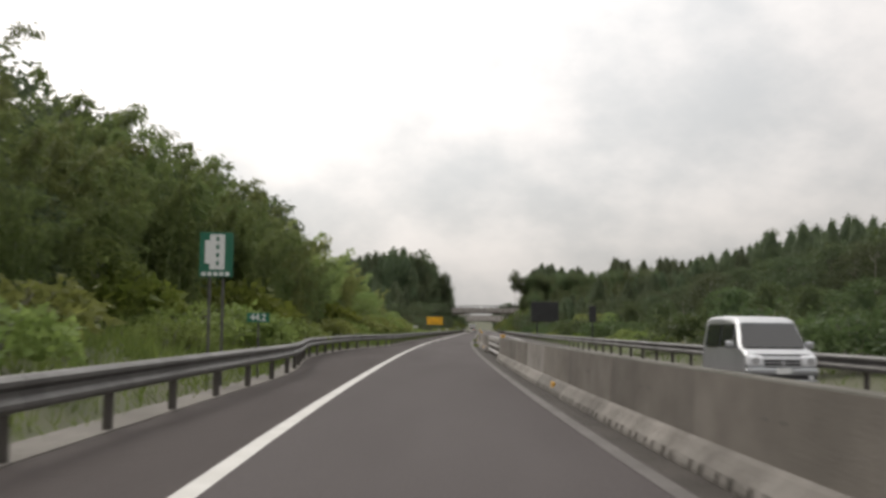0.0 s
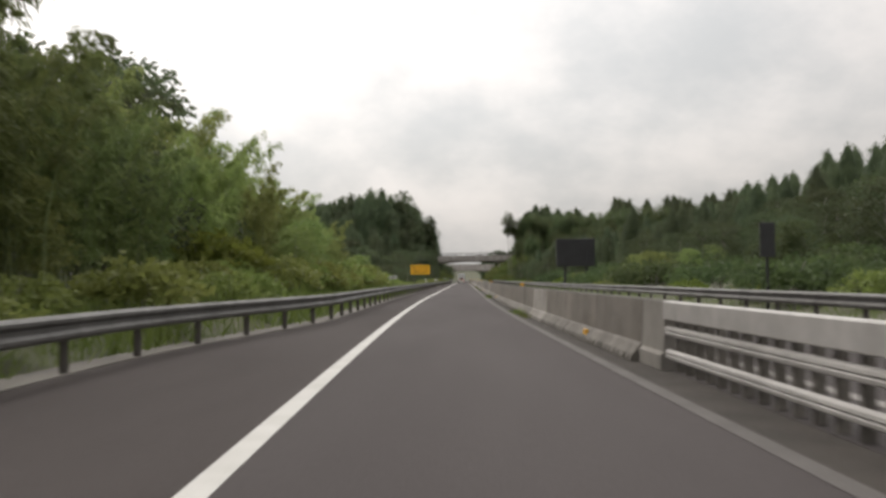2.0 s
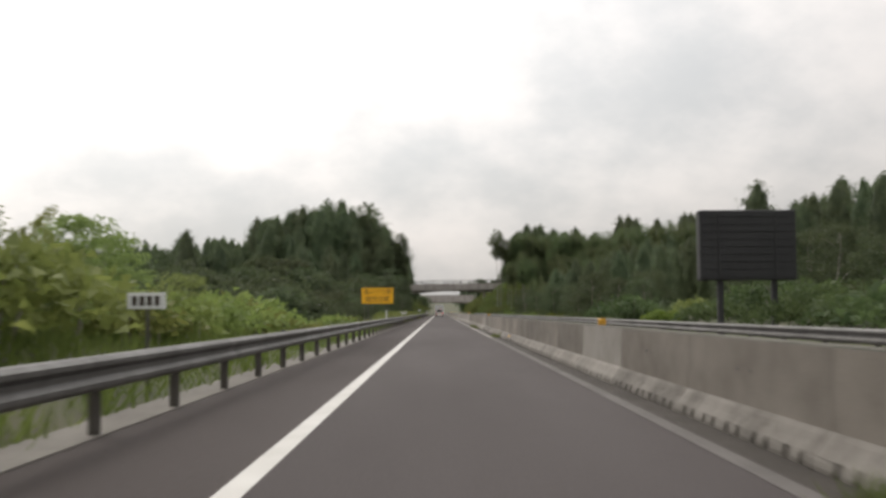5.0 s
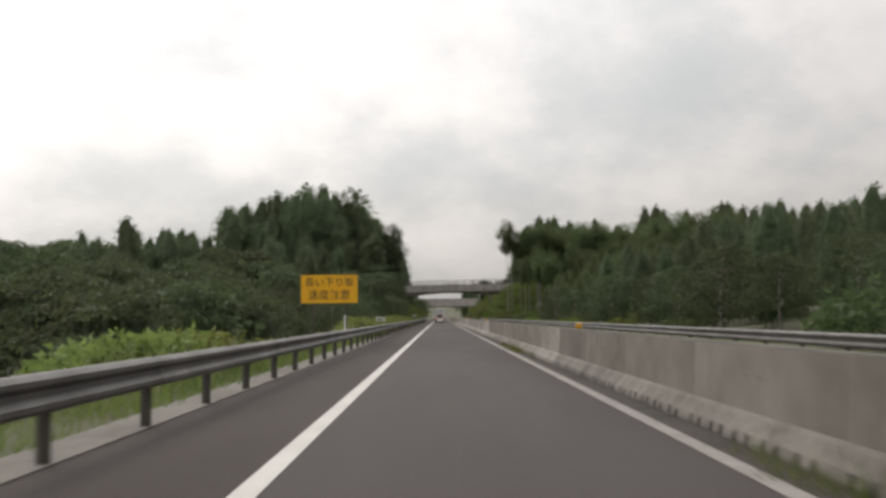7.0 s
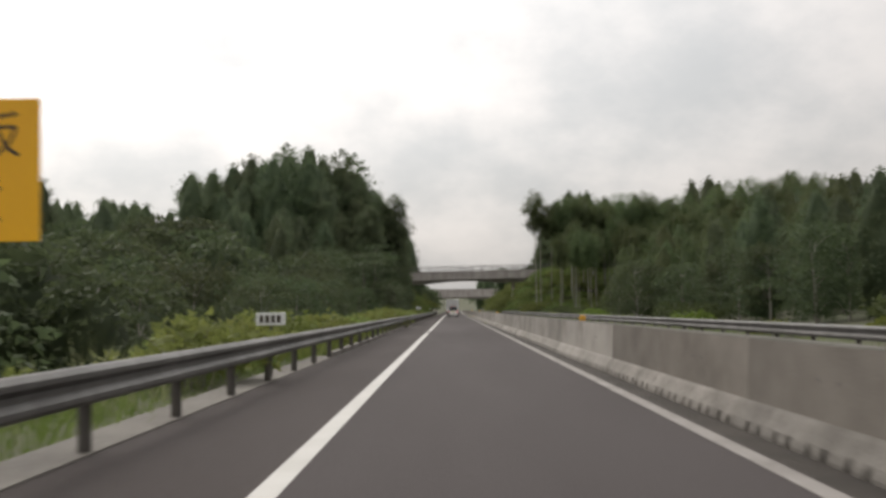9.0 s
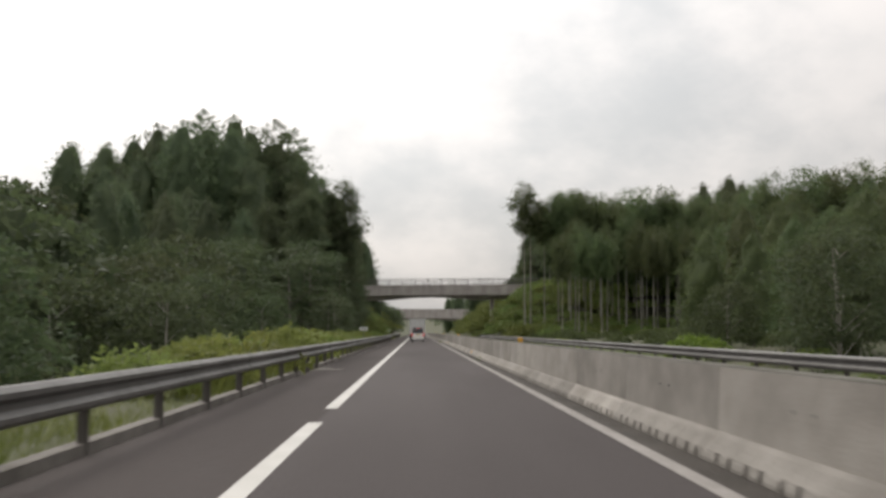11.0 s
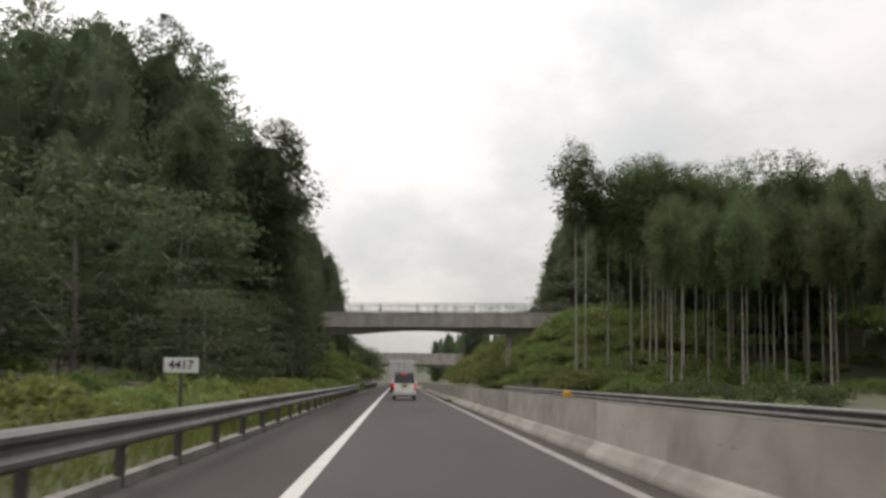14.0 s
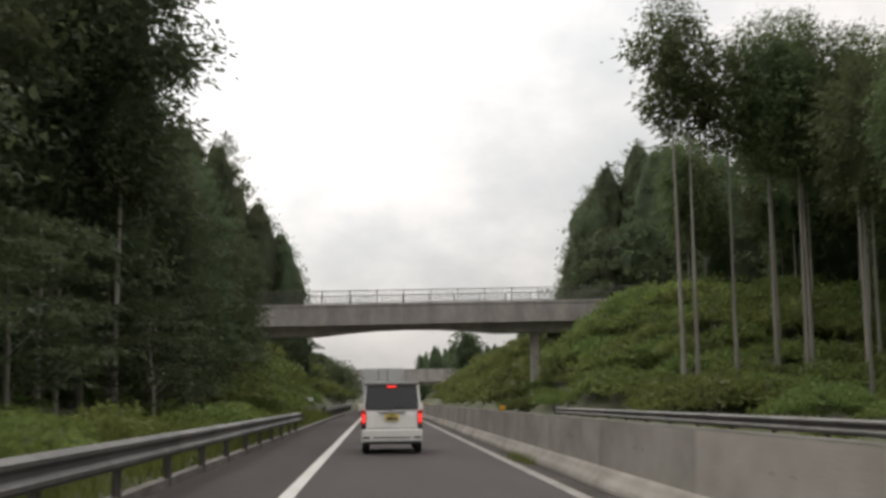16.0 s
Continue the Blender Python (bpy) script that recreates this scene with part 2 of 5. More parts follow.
BARK = material("cedar_bark", (0.29, 0.275, 0.24), (0.165, 0.152, 0.128), grain=9, broad=1.0, rough=0.92, bump=0.6, bump_scale=22, squeeze=(1, 1, 0.2), random=0.5)
CULM = material("bamboo_culm", (0.13, 0.17, 0.06), (0.09, 0.11, 0.04), grain=4, broad=0.8, rough=0.6, bump=0.05, random=0.4)
TURF = material("verge_turf", (0.050, 0.062, 0.024), (0.066, 0.060, 0.036), grain=5, broad=0.18, rough=0.95, bump=0.8, bump_scale=12)
CEDAR_LEAF = leaf_material("cedar_needles", (0.064, 0.088, 0.05), (0.138, 0.17, 0.086), patch=0.5)
PLANTED_LEAF = leaf_material("plantation_cedar_needles", (0.058, 0.08, 0.037), (0.128, 0.158, 0.066), patch=0.5)
BROAD_LEAF = leaf_material("broad_leaves", (0.044, 0.060, 0.033), (0.100, 0.123, 0.055), patch=0.45)
BAMBOO_LEAF = leaf_material("bamboo_leaves", (0.15, 0.2, 0.06), (0.335, 0.385, 0.135), patch=0.4)
# darker copy of the bamboo leaves: the first bank's shade put into their colour
SHADED_BAMBOO_LEAF = leaf_material("shaded_bamboo_leaves", (0.082, 0.113, 0.036), (0.188, 0.225, 0.08), patch=0.4)
VERGE_LEAF = leaf_material("verge_tree_leaves", (0.12, 0.158, 0.052), (0.27, 0.315, 0.104), patch=0.45)
SLOPE_LEAF = leaf_material("slope_scrub_leaves", (0.074, 0.108, 0.032), (0.19, 0.23, 0.068), patch=0.6)
BUSH_LEAF = leaf_material("bush_leaves", (0.108, 0.14, 0.038), (0.245, 0.284, 0.086), patch=0.7)
HILL_LEAF = leaf_material("hillside_leaves", (0.048, 0.07, 0.03), (0.114, 0.144, 0.056), patch=0.5)
YELLOW_BUSH_LEAF = leaf_material("yellow_green_leaves", (0.085, 0.125, 0.024), (0.19, 0.235, 0.05), patch=0.9)
GRASS_LEAF = leaf_material("grass_blades", (0.080, 0.110, 0.026), (0.19, 0.22, 0.062), patch=0.3)
DRY_LEAF = leaf_material("seedy_grass_plumes", (0.12, 0.13, 0.06), (0.26, 0.25, 0.14), patch=0.5)


# ---- mesh helpers ----
def to_object(name, bm, mat, parent=None, label="", smooth=False):
    me = bpy.data.meshes.new(name)
    bm.normal_update()
    bm.to_mesh(me)
    bm.free()
    return mesh_object(name, me, mat, parent, label, smooth)


def mesh_object(name, me, mat=None, parent=None, label="", smooth=False):
    if mat:
        me.materials.append(mat)
    if smooth:
        me.polygons.foreach_set("use_smooth", [True] * len(me.polygons))
    ob = new(name, me)
    if parent:
        ob.parent = parent
    return tagged(ob, label) if label else ob


part = to_object


def thing(name, label, category, m=None, group="", kind=""):
    ob = new(name)
    ob.empty_display_size = 0.2
    if m:
        ob.matrix_basis = m
    return tagged(ob, label, category, group, kind)


def add_box(bm, x0, x1, y0, y1, z0, z1, bevel=0.0):
    made = bmesh.ops.create_cube(bm, size=1.0, matrix=Matrix.LocRotScale(((x0 + x1) / 2, (y0 + y1) / 2, (z0 + z1) / 2), None, (x1 - x0, y1 - y0, z1 - z0)))
    if bevel:
        edges = list({e for v in made["verts"] for e in v.link_edges})
        bmesh.ops.bevel(bm, geom=edges, offset=bevel, segments=2, affect="EDGES", profile=0.5)
    return bm


def box(x0, x1, y0, y1, z0, z1, bevel=0.0):
    return add_box(bmesh.new(), x0, x1, y0, y1, z0, z1, bevel)


def add_tube(bm, a, b, r0, r1=None, sides=8):
    a, b = Vector(a), Vector(b)
    turn = (b - a).to_track_quat("Z", "Y").to_matrix().to_4x4()
    bmesh.ops.create_cone(bm, cap_ends=True, segments=sides, radius1=r0, radius2=r0 if r1 is None else r1, depth=(b - a).length, matrix=Matrix.Translation((a + b) / 2) @ turn)
    return bm


def tube(a, b, r0, r1=None, sides=8):
    return add_tube(bmesh.new(), a, b, r0, r1, sides)


def sweep(profile, stations, closed=False):
    """A bmesh: profile points (offset, height) carried along stations of (x, y, z, side vector)."""
    bm = bmesh.new()
    rows = [[bm.verts.new((x + sx * o, y + sy * o, z + h)) for o, h in profile] for x, y, z, (sx, sy) in stations]
    count = len(profile)
    for a, b in zip(rows, rows[1:]):
        for i in range(count if closed else count - 1):
            j = (i + 1) % count
            bm.faces.new((a[i], a[j], b[j], b[i]))
    if closed:
        bm.faces.new(rows[0])
        bm.faces.new(rows[-1][::-1])
    bmesh.ops.recalc_face_normals(bm, faces=bm.faces)
    return bm


# ---- the road's line: a gentle bend that runs out into a straight ----
def bend(y):
    a, b = max(0.0, 119.77 - y), max(0.0, 21.44 - y)
    return 3.857e-4 * a * a / 2 + 6.686e-4 * b * b / 2


def slope(y):
    return (bend(y + 0.5) - bend(y - 0.5))


def station(y, offset=0.0, z=0.0):
    s = slope(y)
    n = math.hypot(1, s)
    return (bend(y) + offset / n, y - offset * s / n, z, (1 / n, -s / n))


def along(y, offset=0.0, z=0.0):
    """The pose of a thing that stands beside the road and is turned with it."""
    x, yy, zz, _ = station(y, offset, z)
    return pose(x, yy, zz, 0, 0, -math.degrees(math.atan(slope(y))))


def smooth_step(a, b, t):
    t = min(1.0, max(0.0, (t - a) / (b - a)))
    return t * t * (3 - 2 * t)


def rail_offset(y):
    """The left guardrail steps back round a short lay-by."""
    return -3.18 - 1.58 * smooth_step(27, 50, y) * (1 - smooth_step(61, 82, y))


LANE_LEFT, LANE_RIGHT, WALL = -1.30, 2.48, 3.0
ROAD_END = 1500.0


def ground_height(x, y):
    """The lie of the land beside the road, x measured from the road's line."""
    z = -0.12
    if x < -3.6:
        d = max(0.0, rail_offset(y) - 0.45 - x)
        early = 1 - smooth_step(125, 185, y)
        forest = smooth_step(290, 360, y)
        cut = smooth_step(405, 450, y)
        z += early * (0.25 * min(d, 4) + 0.06 * max(0, d - 4))
        z -= (1 - early) * (1 - forest) * min(0.45 * max(0.0, d - 2.2), 5.0)
        z += forest * (1 - cut) * min(0.14 * d, 3.0)
        z += cut * min(0.85 * max(0, d - 2.0), 7.2) * (1 - 0.5 * smooth_step(640, 800, y))
    elif x > 10.2:
        d = x - 10.2
        cut = smooth_step(408, 433, y)
        z += (1 - cut) * (0.10 * min(d, 20) + 0.08 * max(0, min(d - 20, 60))) * (1 - 0.55 * smooth_step(230, 330, y))
        z += cut * min(0.8 * max(0, d - 1.0), 7.6) * (1 - 0.5 * smooth_step(640, 800, y))
    far = smooth_step(900, 2600, y) * 34 + smooth_step(90, 900, abs(x - 3)) * 24
    return z + far * (0.75 + 0.5 * noise.noise(Vector((x / 420, y / 420, 3.1)))) + (0.25 * noise.noise(Vector((x / 9, y / 9, 0))) if x < -5 or x > 12 else 0.0)


# ---- ground, road, markings ----
def build_ground():
    xs = sorted({round(s * v, 2) for s in (-1, 1) for v in (0, 2, 3.7, 4.5, 5.5, 7, 8.5, 10.1, 11, 12, 13.5, 15, 17, 19, 22, 25, 28, 32, 36, 42, 50, 60, 75, 95, 130, 180, 260, 400, 650, 1100, 1900, 3200)})
    ys = [-600, -300, -150, -80, -40] + list(range(-20, 620, 8)) + list(range(620, 1000, 30)) + [1060, 1150, 1280, 1450, 1700, 2000, 2400, 2900, 3600, 4500]
    bm = bmesh.new()
    grid = [[bm.verts.new((x + bend(max(y, -40)), y, ground_height(x, y) - (0.35 if rail_offset(y) - 0.3 < x < 10 and y < ROAD_END else 0))) for x in xs] for y in ys]
    for a, b in zip(grid, grid[1:]):
        for i in range(len(xs) - 1):
            bm.faces.new((a[i], a[i + 1], b[i + 1], b[i]))
    ob = to_object("ground", bm, TURF, smooth=True)
    tagged(ob, "rough grassy ground rising and falling beside the road", "ground", kind="structure")


def road_ys(a, b, step=6.0):
    n = max(1, round((b - a) / step))
    return [a + (b - a) * i / n for i in range(n + 1)]


def strip(name, left, right, top, a, b, mat, label, category, thick=0.12, step=6.0):
    """A flat strip along the road between two offsets, numbers or functions of y."""
    value = lambda v, y: v(y) if callable(v) else v
    bm = bmesh.new()
    rows = []
    for y in road_ys(a, b, step):
        p, q = station(y, value(left, y)), station(y, value(right, y))
        rows.append([bm.verts.new((p[0], p[1], top - thick)), bm.verts.new((p[0], p[1], top)), bm.verts.new((q[0], q[1], top)), bm.verts.new((q[0], q[1], top - thick))])
    for u, v in zip(rows, rows[1:]):
        for i in range(3):
            bm.faces.new((u[i], u[i + 1], v[i + 1], v[i]))
    bm.faces.new(rows[0])
    bm.faces.new(rows[-1][::-1])
    bmesh.ops.recalc_face_normals(bm, faces=bm.faces)
    return tagged(to_object(name, bm, mat), label, category, kind="structure")


def build_road():
    strip("road", LANE_LEFT, LANE_RIGHT, 0.0, -60, ROAD_END, ASPHALT, "worn grey asphalt lane of an expressway", "road", 0.3)
    strip("road_shoulder", lambda y: rail_offset(y) - 0.02, LANE_LEFT, 0.0, -60, ROAD_END, SHOULDER, "brownish grey asphalt hard shoulder", "road", 0.3, 3.0)
    strip("gutter", LANE_RIGHT, WALL + 0.1, -0.004, -60, ROAD_END, GUTTER, "dirty dark gutter along the median wall", "gutter", 0.3)
    strip("road_opposite", WALL + 0.1, 9.45, 0.0, -60, ROAD_END, ASPHALT, "grey asphalt carriageway behind the median wall", "road", 0.3)
    strip("kerb", lambda y: rail_offset(y) - 0.62, lambda y: rail_offset(y) - 0.02, 0.018, -60, 236, KERB, "stained concrete footing strip under the guardrail", "kerb", 0.4, 3.0)
    strip("kerb_raised", lambda y: rail_offset(y) - 0.24, lambda y: rail_offset(y) - 0.06, 0.11, 236, 283.4, TOE_CONCRETE, "raised pale concrete kerb under the guardrail", "kerb", 0.5, 6.0)
    strip("kerb_raised", lambda y: rail_offset(y) - 0.24, lambda y: rail_offset(y) - 0.06, 0.11, 289.2, 470, TOE_CONCRETE, "raised pale concrete kerb beyond the drain outlet", "kerb", 0.5, 6.0)
    strip("drain_apron", lambda y: -3.2, lambda y: -2.2 - 0.75 * (y - 287.2) / 1.6, 0.012, 287.2, 288.8, KERB, "thin pale concrete apron leading to a drain outlet", "drain", 0.05, 0.8)
    strip("kerb_opposite", 9.45, 9.95, 0.02, -60, 470, KERB, "concrete kerb along the opposite shoulder", "kerb", 0.4)
    for i, (a, b) in enumerate(((-60, 266.2), (269.0, ROAD_END))):
        strip("road_marking_left", LANE_LEFT - 0.10, LANE_LEFT + 0.10, 0.006, a, b, WHITE_LINE, "white painted edge line with clean sides", "road marking", 0.004)
    strip("road_marking_right", LANE_RIGHT - 0.12, LANE_RIGHT + 0.06, 0.006, -60, 165, FADED_LINE, "faded dirty edge line beside the gutter", "road marking", 0.004)
    strip("road_marking_right", LANE_RIGHT - 0.12, LANE_RIGHT + 0.06, 0.006, 165, ROAD_END, WORN_LINE, "worn greyish edge line beside the gutter", "road marking", 0.004)
    strip("road_marking_opposite", 4.15, 4.33, 0.006, -60, ROAD_END, WORN_LINE, "worn edge line of the opposite lane", "road marking", 0.004)
    strip("road_marking_far", 7.85, 8.05, 0.006, -60, ROAD_END, WHITE_LINE, "white edge line of the opposite lane", "road marking", 0.004)


# ---- guardrails ----
POST_GAP = 3.36
W_BEAM = [(0.0, 0.0), (0.035, 0.012), (0.085, 0.05), (0.085, 0.095), (0.03, 0.145), (0.03, 0.195), (0.085, 0.245), (0.085, 0.29), (0.035, 0.328), (0.0, 0.34)]


def build_guardrail(name, offset, side, first, last, label, drop=lambda y: 0.0):
    """side: 1 where the beam faces to the right of the road's direction, -1 to the left."""
    rail = thing(name, label, "guardrail")
    base = bmesh.new()
    add_tube(base, (0, 0, -0.3), (0, 0, 0.735), 0.062, sides=10)
    add_tube(base, (0, 0, 0.735), (0, 0, 0.75), 0.066, 0.03, sides=10)
    post_mesh = bpy.data.meshes.new("post")
    base.to_mesh(post_mesh)
    base.free()
    post_mesh.materials.append(POST_STEEL)
    bracket = box(-0.035, 0.035, -0.09, 0.09, -0.12, 0.12, 0.01)
    bracket_mesh = bpy.data.meshes.new("bracket")
    bracket.to_mesh(bracket_mesh)
    bracket.free()
    bracket_mesh.materials.append(POST_STEEL)
    ys, y = [], first
    while y < last:
        ys.append(y)
        y += POST_GAP
    for y in ys:
        p = new("post", post_mesh)
        p.parent, p.matrix_basis = rail, along(y, offset(y) - side * 0.10, drop(y))
        b = new("bracket", bracket_mesh)
        b.parent, b.matrix_basis = p, pose(side * 0.085, 0, 0.62)
    sheet = W_BEAM + [(o - 0.008, h) for o, h in reversed(W_BEAM)]
    for a in range(0, len(ys) - 1, 3):
        y0, y1 = ys[a] - 0.06, ys[min(a + 3, len(ys) - 1)] + 0.06
        lap = 0.004 * (a // 3 % 2)
        stations = [station(v, offset(v) + side * (0.035 + lap), 0.465 + drop(v)) for v in road_ys(y0, y1, 1.7)]
        stations = [(x, yy, z, (side * s[0], side * s[1])) for x, yy, z, s in stations]
        part("beam", sweep(sheet, stations, closed=True), ZINC, rail)
    for y, way in ((ys[0], -1), (ys[-1], 1)):
        x, yy, z, s = station(y, offset(y) + side * 0.06, 0.45 + drop(y))
        end = tube((0, 0, 0), (0, 0, 0.34), 0.10, sides=14)
        ob = part("end_cap", end, ZINC, rail)
        ob.matrix_basis = pose(x, yy + way * 0.08, z)
    return rail


# ---- the median wall of precast blocks ----
BLOCK = 5.0


def block_mesh(length, name, mat, holes=True):
    bm = bmesh.new()
    half = length / 2 - 0.008
    section = [(0.0, 0.0), (0.0, 0.19), (0.045, 0.235), (0.075, 0.885), (0.086, 0.90), (0.284, 0.90), (0.295, 0.885), (0.325, 0.235), (0.37, 0.19), (0.37, 0.0)]
    rows = [[bm.verts.new((o, y, h)) for o, h in section] for y in (-half, half)]
    for i in range(len(section)):
        j = (i + 1) % len(section)
        bm.faces.new((rows[0][i], rows[0][j], rows[1][j], rows[1][i]))
    bm.faces.new(rows[0])
    bm.faces.new(rows[1][::-1])
    bmesh.ops.recalc_face_normals(bm, faces=bm.faces)
    for f in bm.faces:  # the grimy coping
        if min(v.co.z for v in f.verts) > 0.88:
            f.material_index = 2
    if holes:  # two lifting holes near the middle, the dark inside drawn as black discs
        for y in (-0.24, 0.24):
            seen = set(bm.faces)
            add_tube(bm, (0.056, y, 0.60), (0.073, y, 0.60), 0.017, sides=8)
            for f in bm.faces:
                if f not in seen:
                    f.material_index = 1
    me = bpy.data.meshes.new(name)
    bm.to_mesh(me)
    bm.free()
    me.materials.append(mat)
    me.materials.append(BLACK_PLASTIC)
    me.materials.append(GRIME)
    return me


def toe_mesh(mat, notches=True):
    """The splayed foot of a block: a sloping skirt with pairs of small drain notches."""
    bm = bmesh.new()
    half = BLOCK / 2 - 0.01
    full = [(0.04, 0.0), (-0.125, 0.0), (-0.125, 0.035), (-0.112, 0.075), (-0.098, 0.105), (-0.045, 0.165), (0.004, 0.235), (0.046, 0.27)]
    notched = [(0.04, 0.0), (-0.085, 0.0), (-0.085, 0.030), (-0.088, 0.055), (-0.09, 0.078)] + full[5:]
    notched[5] = (-0.097, 0.107)
    stations = [(-half, full)]
    y = -half + 0.14
    while notches and y < half - 0.7:
        for start in (y, y + 0.40):
            stations += [(start, full), (start + 0.004, notched), (start + 0.125, notched), (start + 0.129, full)]
        y += 0.95
    if not notches:
        stations += [(-half + 0.5 * i, full) for i in range(1, 10)]
    stations.append((half, full))
    rows = [[bm.verts.new((o + (0.007 * math.sin(5 * y + 9 * h) if 0.1 < h < 0.25 else 0), y, h)) for o, h in section] for y, section in stations]
    for p, q in zip(rows, rows[1:]):
        for k in range(len(full)):
            n = (k + 1) % len(full)
            bm.faces.new((p[k], p[n], q[n], q[k]))
    bm.faces.new(rows[0])
    bm.faces.new(rows[-1][::-1])
    bmesh.ops.recalc_face_normals(bm, faces=bm.faces)
    me = bpy.data.meshes.new("notched_toe")
    bm.to_mesh(me)
    bm.free()
    me.materials.append(mat)
    return me


GATE = (47.6, 60.3)


def build_median():
    wall = thing("median_barrier", "stained grey precast concrete median wall on a notched foot", "barrier")
    old = block_mesh(BLOCK, "concrete_block", CONCRETE), toe_mesh(TOE_CONCRETE)
    newer = block_mesh(BLOCK, "concrete_block", PALE_CONCRETE), toe_mesh(PALE_CONCRETE)
    plain = newer[0], toe_mesh(PALE_CONCRETE, False)
    end_body = block_mesh(1.6, "end_block", PALE_CONCRETE, False)
    spans = [(-40.0, GATE[0] - 1.65), (GATE[1] + 1.65, 560.0)]
    for a, b in spans:
        n = round((b - a) / BLOCK)
        for i in range(n):
            y = a + (i + 0.5) * BLOCK if a > 0 else b - (i + 0.5) * BLOCK
            body, toe = plain if y > 292 else newer if y > 228 or i % 11 == 3 else old
            ob = new("concrete_block", body)
            ob.parent, ob.matrix_basis = wall, along(y, WALL) @ Matrix.Diagonal((1, 1, 1.02 if y > 110 else 1.0, 1))
            foot = new("notched_toe", toe)
            foot.parent = ob
    for y in (GATE[0] - 0.83, GATE[1] + 0.83):
        ob = new("end_block", end_body)
        ob.parent, ob.matrix_basis = wall, along(y, WALL)
    gate = thing("median_gate", "white steel rails closing a gap in the median wall", "barrier")
    for z in (0.145, 0.445, 0.66):
        profile = [(0.0, 0.0), (0.045, 0.02), (0.05, 0.05), (0.03, 0.065), (0.05, 0.08), (0.045, 0.11), (0.0, 0.13), (-0.01, 0.13), (-0.01, 0.0)] if z < 0.6 else [(-0.05, 0.0), (0.055, 0.0), (0.065, 0.01), (0.065, 0.225), (0.05, 0.24), (-0.05, 0.24)]
        rows = [station(v, WALL + 0.10, z) for v in road_ys(GATE[0], GATE[1], 2.0)]
        rows = [(x, y, zz, (-s[0], -s[1])) for x, y, zz, s in rows]
        part("rail", sweep(profile, rows, closed=True), WHITE_STEEL, gate)
    post = bmesh.new()
    add_box(post, -0.05, 0.05, -0.05, 0.05, 0.0, 0.80, 0.008)
    me = bpy.data.meshes.new("gate_post")
    post.to_mesh(me)
    post.free()
    me.materials.append(TOE_CONCRETE)
    for i in range(24):
        ob = new("gate_post", me)
        ob.parent, ob.matrix_basis = gate, along(GATE[0] + 0.3 + i * 0.525, WALL + 0.19)


# ---- signs ----
def text_mesh(body, size, mat, name, parent, m, bold=0.0):
    curve = bpy.data.curves.new(name, "FONT")
    curve.body, curve.size, curve.extrude, curve.offset = body, size, 0.002, bold
    curve.align_x, curve.align_y = "CENTER", "CENTER"
    probe = bpy.data.objects.new(name, curve)
    scene.collection.objects.link(probe)
    me = bpy.data.meshes.new_from_object(probe.evaluated_get(bpy.context.evaluated_depsgraph_get()))
    bpy.data.objects.remove(probe)
    ob = mesh_object(name, me, None, parent)
    me.materials.clear()
    me.materials.append(mat)
    ob.matrix_basis = m
    return ob


FACING = pose(0, 0, 0, 90, 0, 0)  # a text laid upright, read by drivers who come along the road


def sign_panel(name, parent, w, z0, z1, mat, edge=None, y=0.0):
    ob = part(name, box(-w / 2, w / 2, y - 0.012, y + 0.012, z0, z1, 0.006), mat, parent)
    part("back_rib", box(-w / 2 + 0.03, w / 2 - 0.03, y + 0.013, y + 0.05, z0 + 0.1, z0 + 0.14), SIGN_BACK, ob)
    part("back_rib", box(-w / 2 + 0.03, w / 2 - 0.03, y + 0.013, y + 0.05, z1 - 0.14, z1 - 0.1), SIGN_BACK, ob)
    return ob


